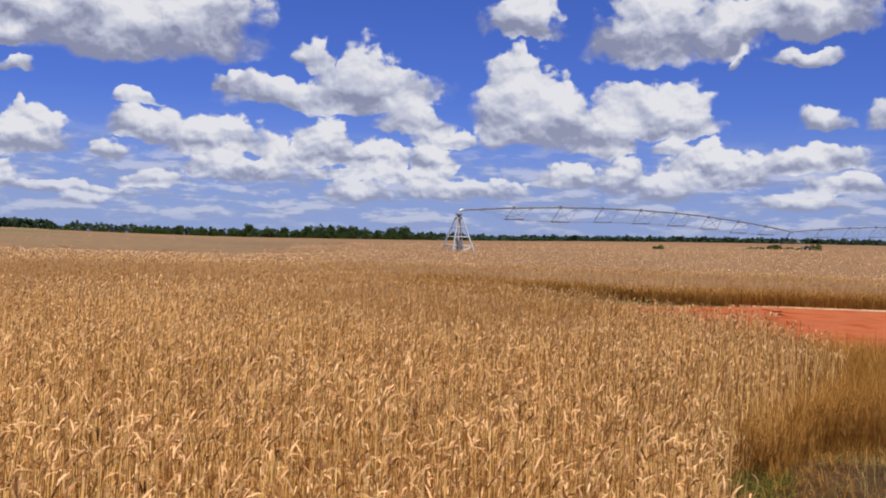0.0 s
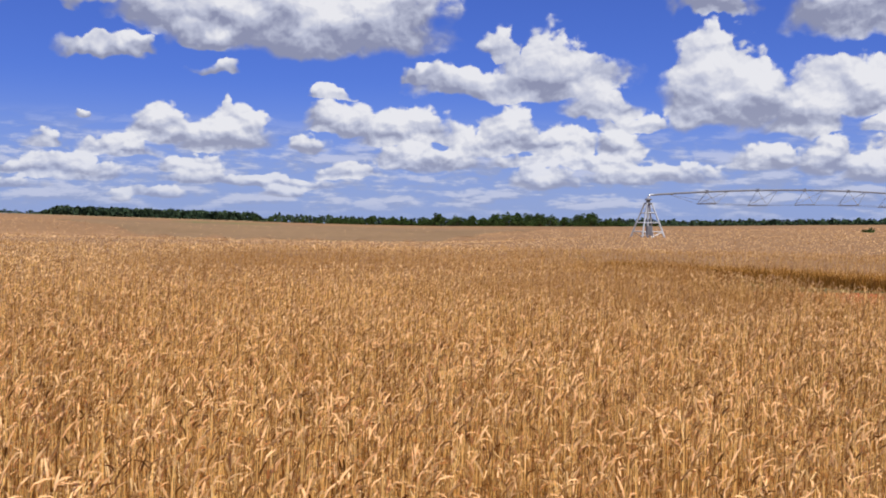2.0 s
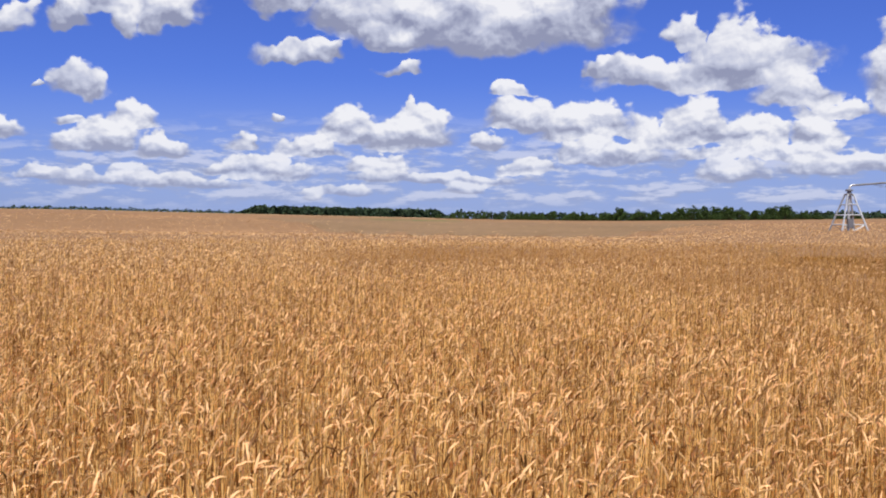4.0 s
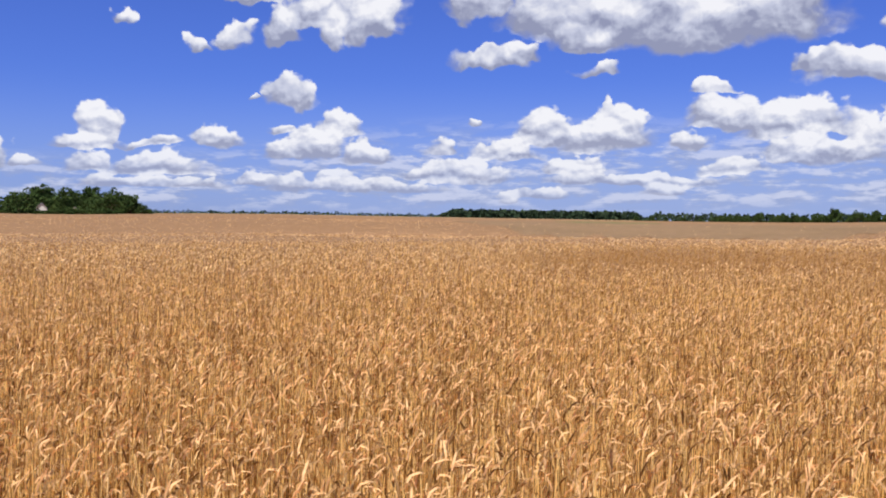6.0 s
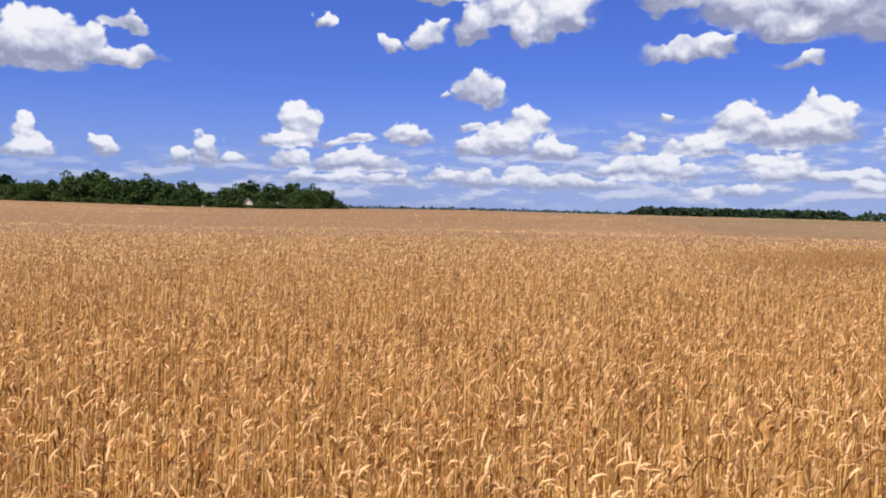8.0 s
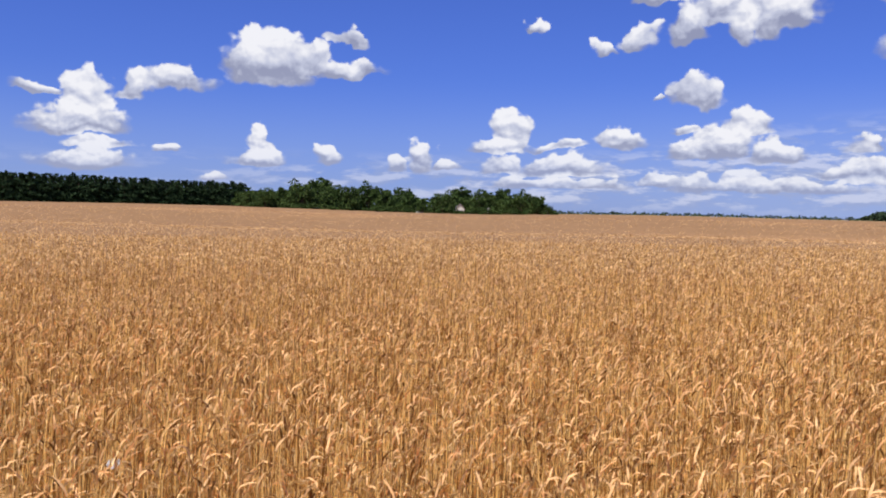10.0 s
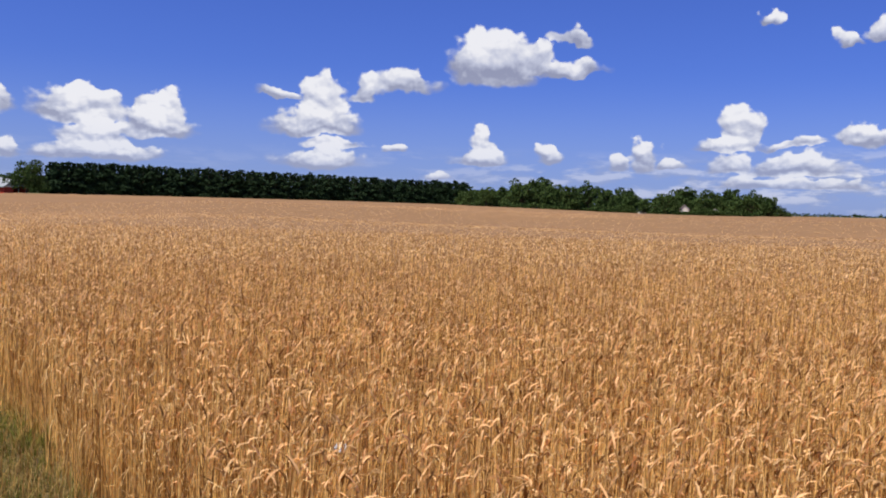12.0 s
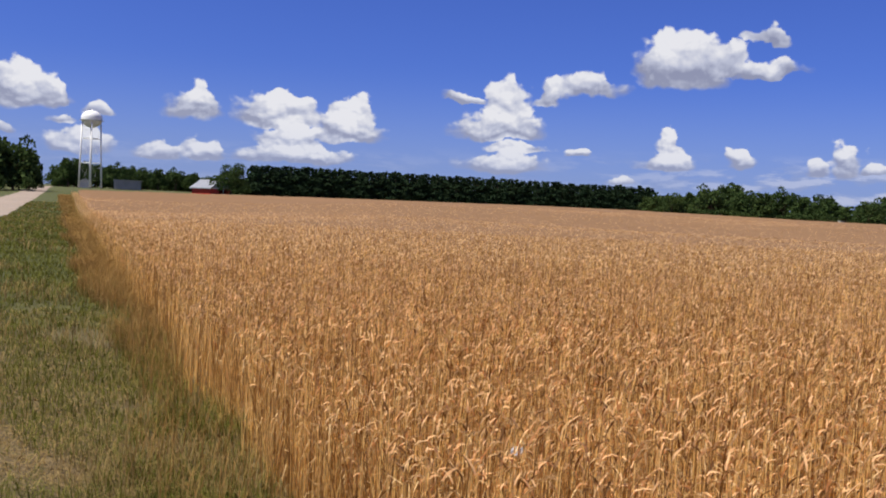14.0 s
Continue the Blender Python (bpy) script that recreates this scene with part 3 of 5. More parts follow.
def wheat(soup, rng, x, y, lod, fat=1.0):
    n = len(x)
    z0 = ground_z(x, y)
    depth = np.clip(in_field(x, y) / 0.5, 0, 1)
    h = np.minimum(rng.normal(0.76, 0.11, n), 0.92) * (0.88 + 0.12 * depth)
    far_row = (y > 26) & (x > -2.5)
    h = h * np.where(far_row, 0.55 + 0.45 * np.clip(in_field(x, y) / 2.5, 0, 1), 1)
    h += 0.05 * np.sin(x * 1.7 + 0.4 * y) * np.cos(y * 1.3)
    h += 0.06 * np.sin(x * 9 + 2 * np.sin(y * 3)) * np.sin(y * 8 + 1.7 * np.sin(x * 4))
    lean = unit(rng.uniform(0, 2 * np.pi, n)) * rng.gamma(2.0, 0.03, n)[:, None] + np.array((0.02, 0.02, 0))
    side = unit(rng.uniform(0, np.pi, n))
    base = np.c_[x, y, z0]
    up = np.array((0, 0, 1.0))
    top = base + lean * 1.0 + up * h[:, None]
    start = 0.0 if lod < 2 else 0.45
    mid = base + lean * 0.35 + up * (h * 0.55)[:, None]
    foot = base + lean * 0.35 * start + up * (h * start * 0.55)[:, None]
    if lod < 2:
        v, f = ribbon(np.stack((foot, mid, top), 1), side, (0.0055 * fat, 0.0045 * fat, 0.0035 * fat))
    else:
        v, f = ribbon(np.stack((foot, top), 1), side, (0.004 * fat, 0.0035 * fat))
    if lod < 4:
        soup.add(v, f, 1)
    if lod < 2:
        # side shoots and bare stalks stand between
        for _ in range(2 if lod == 0 else 1):
            b2 = base + unit(rng.uniform(0, 2 * np.pi, n)) * rng.uniform(0.01, 0.05, n)[:, None]
            l2 = unit(rng.uniform(0, 2 * np.pi, n)) * rng.gamma(2.0, 0.03, n)[:, None]
            t2 = b2 + l2 + up * (h * rng.uniform(0.55, 1.0, n))[:, None]
            v, f = ribbon(np.stack((b2, t2), 1), unit(rng.uniform(0, np.pi, n)), (0.0055 * fat, 0.0035 * fat))
            soup.add(v, f, 1)
    # ears nod over, mostly one way with the wind
    nod = unit(rng.normal(0.6, 1.3, n))
    bend = rng.beta(1.4, 1.5, n) if lod == 0 else rng.beta(2.2, 1.4, n)
    length = rng.normal(0.064, 0.013, n) * (0.85 + 0.15 * fat)
    d1 = up * (1 - 0.35 * bend)[:, None] + nod * (0.25 + 0.5 * bend)[:, None]
    d2 = up * (0.75 - 1.5 * bend)[:, None] + nod * (0.4 + 0.5 * bend)[:, None]
    d1 /= np.linalg.norm(d1, axis=1)[:, None]
    d2 /= np.linalg.norm(d2, axis=1)[:, None]
    p1 = top + d1 * (length * 0.5)[:, None]
    p2 = p1 + d2 * (length * 0.55)[:, None]
    cross = np.cross(d1, side)
    cross /= np.linalg.norm(cross, axis=1)[:, None] + 1e-9
    if lod == 0:
        ring = []
        for c, w in ((top, 0.0024), (top * 0.35 + p1 * 0.65, 0.0047), (p2 * 0.5 + p1 * 0.5, 0.0042), (p2, 0.0012)):
            for k in range(3):
                a = 2 * np.pi * k / 3
                ring.append(c + (side * math.cos(a) + cross * math.sin(a)) * w)
        faces = [(3 * i + k, 3 * i + (k + 1) % 3, 3 * i + 3 + (k + 1) % 3, 3 * i + 3 + k) for i in range(3) for k in range(3)]
        soup.add(np.stack(ring, 1), faces, 0)
        for k in range(2):
            spread = (side * math.cos(2.1 * k + 0.4) + cross * math.sin(2.1 * k + 0.4)) * 0.35
            a = p1 + (p2 - p1) * (0.3 * k)
            tip = a + (d2 + spread) * (0.05 * rng.uniform(0.7, 1.2, n))[:, None]
            v, f = ribbon(np.stack((a, tip), 1), cross, (0.0016, 0.0006))
            soup.add(v, f, 0)
    else:
        w = {1: 0.0105, 2: 0.016, 3: 0.021, 4: 0.021}[lod] * fat
        if lod > 2:
            v, f = ribbon(np.stack((top, p2), 1), side, (w * 0.8, w * 0.7))
        else:
            v, f = ribbon(np.stack((top, p1, p2), 1), side, (w * 0.45, w, w * 0.35))
        soup.add(v, f, 0)
        if lod == 1:
            v, f = ribbon(np.stack((top, p1, p2), 1), cross, (w * 0.45, w, w * 0.35))
            soup.add(v, f, 0)
    # dry leaves droop from the stem
    for _ in range((2, 1, 1, 0, 0)[lod]):
        some = rng.uniform(0, 1, n) < (0.75 if lod == 0 else 0.55)
        b, hh = base[some], h[some]
        out = unit(rng.uniform(0, 2 * np.pi, len(b)))
        at = rng.uniform(0.45, 0.9, len(b))
        a = b + lean[some] * at[:, None] + up * (hh * at)[:, None]
        reach = rng.uniform(0.05, 0.14, len(b))[:, None]
        m1 = a + out * reach * 0.6 + up * reach * rng.uniform(-0.2, 0.7, (len(b), 1))
        e1 = m1 + out * reach * 0.5 - up * reach * rng.uniform(0.3, 1.2, (len(b), 1))
        sd = np.cross(out, up)
        v, f = ribbon(np.stack((a, m1, e1), 1), sd, (0.004 * fat, 0.006 * fat, 0.001))
        soup.add(v, f, 2)


def build_wheat():
    rng = np.random.default_rng(4)
    soup = Soup()
    ok = lambda x, y: in_field(x, y) > 0
    for r0, r1, per, lod, fat in ((1.0, 5.6, 430, 0, 0.95), (5.6, 7.5, 360, 0, 1.0), (7.5, 11, 260, 1, 1.15), (11, 17, 120, 1, 1.45),
                                  (17, 30, 70, 2, 1.8), (30, 48, 42, 3, 2.0), (48, 85, 19, 4, 2.6), (85, 150, 5, 4, 4.0)):
        count = int(per * radians(152) / 2 * (r1 * r1 - r0 * r0))
        x, y = scatter(rng, count, r0, r1, 55, 207, ok)
        wheat(soup, rng, x, y, lod, fat)
    # the outer rows along the verge and the track, further off
    for lo, hi, per, fat in ((12, 30, 160, 1.4), (30, 60, 50, 2.0), (60, 110, 26, 2.6), (110, 230, 8, 4.5)):
        count = int(per * radians(152) / 2 * (hi * hi - lo * lo))
        x, y = scatter(rng, count, lo, hi, 55, 207, lambda x, y: (in_field(x, y) > 0) & (in_field(x, y) < 0.6 + 0.006 * lo) & (np.hypot(x + 100, y) < 260))
        wheat(soup, rng, x, y, 1 if lo < 60 else 3, fat)
    ob = new("wheat_stand", soup.mesh("wheat_stand", [EAR, STEM, LEAF]))
    tagged(ob, "ripe golden wheat with nodding ears on dry stalks", "wheat", kind="stuff")


# height of the dark filler sheet: low under near stalks, crop-high far off
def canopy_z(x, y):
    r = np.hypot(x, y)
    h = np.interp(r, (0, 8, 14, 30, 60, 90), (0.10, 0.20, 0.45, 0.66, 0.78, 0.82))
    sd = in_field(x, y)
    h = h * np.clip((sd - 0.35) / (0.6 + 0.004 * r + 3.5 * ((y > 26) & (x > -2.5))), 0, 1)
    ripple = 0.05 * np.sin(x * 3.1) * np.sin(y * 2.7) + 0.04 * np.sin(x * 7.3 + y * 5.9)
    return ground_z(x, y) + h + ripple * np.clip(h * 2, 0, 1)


# one sheet stands in for massed wheat, its dark colour for shaded gaps
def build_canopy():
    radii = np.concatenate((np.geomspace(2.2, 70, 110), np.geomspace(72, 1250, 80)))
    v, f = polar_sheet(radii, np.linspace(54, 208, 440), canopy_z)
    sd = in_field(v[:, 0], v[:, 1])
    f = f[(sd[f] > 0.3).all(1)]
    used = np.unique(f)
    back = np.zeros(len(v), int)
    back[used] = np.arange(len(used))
    ob = new("wheat_field", mesh_of("wheat_field", v[used], back[f], [SHADED_CANOPY], smooth=True))
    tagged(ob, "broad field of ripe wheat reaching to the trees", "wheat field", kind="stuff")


build_wheat()
build_canopy()


def band(name, a0, a1, r0, r1, lift, material, label, category):
    """A far strip of another crop, draped over the land, its ends tapering."""
    az = np.linspace(a0, a1, 90)
    t = np.linspace(0, 1, 90)
    width = np.clip(np.minimum(t, 1 - t) * 5, 0.05, 1) * (1 + 0.15 * np.sin(az * 2.1))
    k = np.linspace(-1, 1, 9)
    rr = (r0 + r1) / 2 + (r1 - r0) / 2 * k[:, None] * width[None]
    a = np.radians(az)[None] + 0 * rr
    x, y = rr * np.cos(a), rr * np.sin(a)
    i, j = np.meshgrid(np.arange(8), np.arange(89), indexing="ij")
    q = (i * 90 + j).ravel()
    z = ground_z(x, y) + lift * np.clip((1 - np.abs(k[:, None])) * 12, 0.85, 1)
    tagged(new(name, mesh_of(name, np.c_[x.ravel(), y.ravel(), z.ravel()], np.c_[q, q + 90, q + 91, q + 1], [material], smooth=True)), label, category, kind="stuff")


band("stubble_strip", 110, 146, 760, 990, 1.1, PALE_STUBBLE, "pale cut stubble strip below the far woods", "stubble")
band("dull_wheat", 96, 125, 96, 190, 0.98, DULL_CROP, "duller grey-brown wheat in the shallow hollow", "wheat")
band("green_strip", 112, 118.5, 150, 176, 1.03, FAR_GREEN, "thin greenish weed strip across the hollow", "weeds")
band("pale_verge", 50, 72, 960, 1120, 1.1, PALE_STUBBLE, "pale cut strip below the far woods past the pivot", "stubble")
band("green_margin", 124, 146, 1010, 1120, 1.1, FAR_GREEN, "green field margin under the far woods", "field margin")


# ---- grass ----
def blades(soup, rng, x, y, tall, wide, mat, bend=0.5, down=0.0):
    n = len(x)
    if n == 0:
        return
    h = tall * rng.uniform(0.55, 1.25, n)
    out = unit(rng.uniform(0, 2 * np.pi, n))
    base = np.c_[x, y, ground_z(x, y) - 0.01]
    up = np.array((0, 0, 1.0))
    b = bend * rng.uniform(0.2, 1.6, n)
    mid = base + up * (h * 0.6 * (1 - down))[:, None] + out * (h * b * 0.3)[:, None]
    tip = base + up * (h * (1 - 0.3 * b) * (1 - down))[:, None] + out * (h * b)[:, None]
    v, f = ribbon(np.stack((base, mid, tip), 1), np.cross(out, up), (wide, wide * 0.8, wide * 0.15))
    soup.add(v, f, mat)


def verge(x, y):
    return (in_field(x, y) < 0.05) & (across_edge(x, y) > -4.9) & (y < np.interp(x, (2, 4, 9, 16), (24, 17.5, 14.8, 14)))


def patchy(x, y, k=1.0, p=0.0):
    return np.sin(x * 0.9 * k + p) * np.cos(y * 1.1 * k - p) + 0.6 * np.sin(x * 2.3 * k - y * 1.7 * k + p)


def build_grass():
    rng = np.random.default_rng(9)
    dry, green, tall, weeds = Soup(), Soup(), Soup(), Soup()
    for a0, a1 in ((168, 214), (46, 84)):
        span = radians(a1 - a0) / 2
        rings = (2.0, 4, 6, 7.5, 9, 10.5, 12, 14, 16.5, 19, 22, 26, 31, 38, 48, 62, 85, 115, 150)
        for r0, r1 in zip(rings, rings[1:]):
            mid = (r0 + r1) / 2
            per, wide = 1150 * min(1.0, (5 / mid) ** 1.5), 0.0045 * max(1.0, mid / 6)
            c = int(per * span * (r1 * r1 - r0 * r0))
            # trodden straw, thick near the standing place
            x, y = scatter(rng, c, r0, r1, a0, a1, lambda x, y: verge(x, y) & (patchy(x, y) + 0.5 * patchy(x, y, 3.1, 1.0) > -1.7 + np.hypot(x, y) * 0.13))
            blades(dry, rng, x, y, 0.13, wide, 0, 1.2, 0.55)
            x, y = scatter(rng, c, r0, r1, a0, a1, lambda x, y: verge(x, y) & (patchy(x, y, 1.3, 2.0) + 0.5 * patchy(x, y, 3.3, 2.0) < 0.15 + np.hypot(x, y) * 0.06))
            if a0 < 100:
                x, y = x[::9], y[::9]
            blades(green, rng, x, y, 0.13, wide, 0, 0.9)
            x, y = scatter(rng, c // 4, r0, r1, a0, a1, lambda x, y: verge(x, y) & (patchy(x, y, 0.8, 4.0) > 0.3))
            blades(dry, rng, x, y, 0.3, wide * 0.8, 0, 0.8)
            # a low sward of both all over
            x, y = scatter(rng, c // 2, r0, r1, a0, a1, verge)
            pick = rng.uniform(0, 1, len(x)) < np.interp(np.hypot(x, y), (5, 9, 14), (0.6, 0.35, 0.15))
            blades(dry, rng, x[pick], y[pick], 0.09, wide, 0, 1.3, 0.4)
            blades(green, rng, x[~pick], y[~pick], 0.09, wide, 0, 1.0, 0.2)
    # round the standing place
    x, y = scatter(rng, 9000, 0.4, 9, 0, 360, lambda x, y: verge(x, y) & (patchy(x, y, 1.1, 1.0) > -0.5))
    blades(dry, rng, x, y, 0.13, 0.006, 0, 1.2, 0.5)
    x, y = scatter(rng, 9000, 0.4, 9, 0, 360, lambda x, y: verge(x, y) & (patchy(x, y, 1.3, 2.0) < -0.2))
    blades(green, rng, x, y, 0.14, 0.006, 0, 0.7)
    # tall seeding grass along the outer rows of wheat, with dark green clumps at the stalks' feet
    for r0, r1, per, wide in ((4, 12, 900, 0.004), (12, 30, 420, 0.007), (30, 80, 80, 0.022), (80, 220, 9, 0.07)):
        c = int(per * radians(50) / 2 * (r1 * r1 - r0 * r0))
        x, y = scatter(rng, c, r0, r1, 172, 206, lambda x, y: verge(x, y) & (in_field(x, y) > -0.5 - 0.010 * np.hypot(x, y) + 0.3 * patchy(x, y, 0.7)))
        pick = rng.uniform(0, 1, len(x))
        seed = pick < np.interp(np.hypot(x, y), (6, 10, 14), (0.12, 0.3, 0.75))
        blades(tall, rng, x[seed], y[seed], 0.42, wide, 0, 0.7)
        feet = (pick > 0.6) & (patchy(x, y, 1.6, 1.0) < 0.5)
        blades(green, rng, x[feet], y[feet], 0.22, wide * 1.2, 0, 0.8)
    # rusty weeds at the corner of the wheat, with a green clump and bare soil before them
    c = int(1300 * radians(28) / 2 * (15 * 15 - 7 * 7))
    x, y = scatter(rng, c, 7, 15, 46, 74, lambda x, y: verge(x, y) & (np.hypot(x, y) + patchy(x, y) * 0.7 > np.interp(np.degrees(np.arctan2(y, x)), (60, 66, 70), (9.6, 8.8, 7.2))))
    blades(weeds, rng, x, y, 0.62, 0.005, 0, 0.7)
    x, y = scatter(rng, 5200, 5.4, 10, 44, 70, lambda x, y: verge(x, y) & (patchy(x, y, 2.2, 0.5) > -0.6))
    blades(weeds, rng, x, y, 0.2, 0.005, 0, 1.1)
    x, y = scatter(rng, 1200, 5.6, 7.3, 68.5, 72.5, verge)
    blades(green, rng, x, y, 0.16, 0.006, 0, 0.8)
    x, y = scatter(rng, 2600, 5.6, 9.5, 56, 73, lambda x, y: verge(x, y) & (patchy(x, y, 2.0, 1.0) > 0.0))
    blades(dry, rng, x, y, 0.16, 0.005, 0, 1.0, 0.4)
    # rank growth along the far side of the clay track
    x = rng.uniform(-1, 45, 60000)
    y = np.interp(x, FAR_X, FAR_Y) + rng.uniform(-0.5, 1.6, len(x))
    blades(weeds, rng, x, y, 0.58, 0.016, 0, 0.6)
    for name, soup, mat, label, cat in (("dry_grass", dry, DRY, "trodden dry straw-coloured grass on the verge", "dry grass"),
                                        ("green_grass", green, GREEN, "short green grass tufts on the verge", "grass"),
                                        ("tall_grass", tall, TAN, "tall straw-coloured seeding grass beside the wheat", "tall grass"),
                                        ("rusty_weeds", weeds, RUST, "tall rust-brown weeds round the clay track", "weeds")):
        tagged(new(name, soup.mesh(name, [mat])), label, cat, kind="stuff")


build_grass()


# ---- trees ----
def leaf_cards(rng, lobes, count, size):
    """Many small leaf sprays in the given lobes (centre, radii), thicker toward their outsides."""
    vol = np.array([r[0] * r[1] * r[2] for _, r in lobes]) ** 0.7
    pick = rng.choice(len(lobes), count, p=vol / vol.sum())
    c = np.array([l[0] for l in lobes])[pick]
    rad = np.array([l[1] for l in lobes])[pick]
    d = rng.normal(size=(count, 3))
    d /= np.linalg.norm(d, axis=1)[:, None]
    d[:, 2] = np.where(d[:, 2] < -0.6, -d[:, 2], d[:, 2])
    p = c + d * rad * (rng.uniform(0.25, 1.08, count) ** 0.5)[:, None]
    u = rng.normal(size=(count, 3))
    u /= np.linalg.norm(u, axis=1)[:, None]
    w = np.cross(u, rng.normal(size=(count, 3)))
    w /= np.linalg.norm(w, axis=1)[:, None]
    s = (size * rng.uniform(0.5, 1.3, count))[:, None]
    v = np.stack((p - u * s, p - w * s * 0.6, p + u * s, p + w * s * 0.7), 1)
    return v.reshape(-1, 3), np.arange(count * 4).reshape(-1, 4)


def wood(bm, path, r0, r1):
    for i, (a, b) in enumerate(zip(path, path[1:])):
        t0, t1 = i / (len(path) - 1), (i + 1) / (len(path) - 1)
        bar(bm, b, a, 2 * (r0 + (r1 - r0) * t1), 2 * (r0 + (r1 - r0) * t0), 5)


def broad_tree(seed, tall, wide, count, name, label, group="", size=0.42, low=0.12):
    rng = np.random.default_rng(seed)
    root = thing(name, label, "tree", group)
    bm = bmesh.new()
    knee = Vector((rng.normal(0, 0.2), rng.normal(0, 0.2), tall * 0.3))
    wood(bm, [Vector((0, 0, -0.3)), knee * 0.5, knee], tall * 0.032, tall * 0.02)
    lobes = []
    n = 12
    for i in range(n):
        a = 2.4 * i + rng.uniform(-0.5, 0.5)
        lvl = (i + rng.uniform(0, 1)) / n
        out = wide * 0.32 * math.sqrt(1 - 0.75 * lvl * lvl) * rng.uniform(0.6, 1.2)
        end = Vector((math.cos(a) * out, math.sin(a) * out, tall * (low + 0.16 + 0.60 * lvl)))
        wood(bm, [knee * rng.uniform(0.5, 1.0), (knee + end) / 2 + Vector((0, 0, 0.03 * tall)), end], tall * 0.012, tall * 0.004)
        r = wide * (0.25 - 0.09 * lvl) * rng.uniform(0.75, 1.15)
        lobes.append((tuple(end), (r, r, min(r, tall * 0.2) * rng.uniform(0.7, 1.0))))
    lobes.append(((knee.x, knee.y, tall * 0.42), (wide * 0.33, wide * 0.33, tall * 0.32)))
    part("trunk", bm, BARK, root)
    v, f = leaf_cards(rng, lobes, count, size)
    crown = new("crown", mesh_of("crown", v, f, [FOLIAGE]))
    crown.parent = root
    return root


def pine_tree(seed, tall, wide, count, name, label, group):
    rng = np.random.default_rng(seed)
    root = thing(name, label, "pine tree", group)
    bm = bmesh.new()
    wood(bm, [Vector((0, 0, -0.3)), Vector((rng.normal(0, 0.1), 0, tall * 0.5)), Vector((0, rng.normal(0, 0.1), tall * 0.95))], 0.16, 0.04)
    lobes = []
    for i in range(13):
        t = i / 12
        z = tall * (0.05 + 0.87 * t)
        reach = wide * 0.5 * (1.0 - 0.72 * t ** 1.6) * rng.uniform(0.65, 1.1)
        a = rng.uniform(0, 6.28)
        c = Vector((math.cos(a) * reach * 0.5, math.sin(a) * reach * 0.5, z))
        wood(bm, [Vector((0, 0, z - 0.3)), c], 0.05, 0.02)
        lobes.append((tuple(c), (reach * 0.8, reach * 0.8, tall * 0.06)))
    lobes.append(((0, 0, tall * 0.95), (wide * 0.1, wide * 0.1, tall * 0.06)))
    part("trunk", bm, BARK, root)
    v, f = leaf_cards(rng, lobes, count, 0.38)
    crown = new("crown", mesh_of("crown", v, f, [NEEDLES]))
    crown.parent = root
    return root


def sized(proto, tall, az, r, top, turn, stretch=1.0):
    """Sets a copy of a tree of that height at a bearing and distance, its tip rising top degrees over eye level."""
    x, y = polar(az, r)
    z = gz(x, y)
    k = max(0.25, (EYE + r * math.tan(radians(top)) - z) / tall)
    ob = copy_thing(proto, pose(x, y, z, 0, 0, turn))
    ob.scale = (k * stretch, k * stretch, k)
    return ob


def park(proto):
    for o in (*proto.children_recursive, proto):
        bpy.data.objects.remove(o)


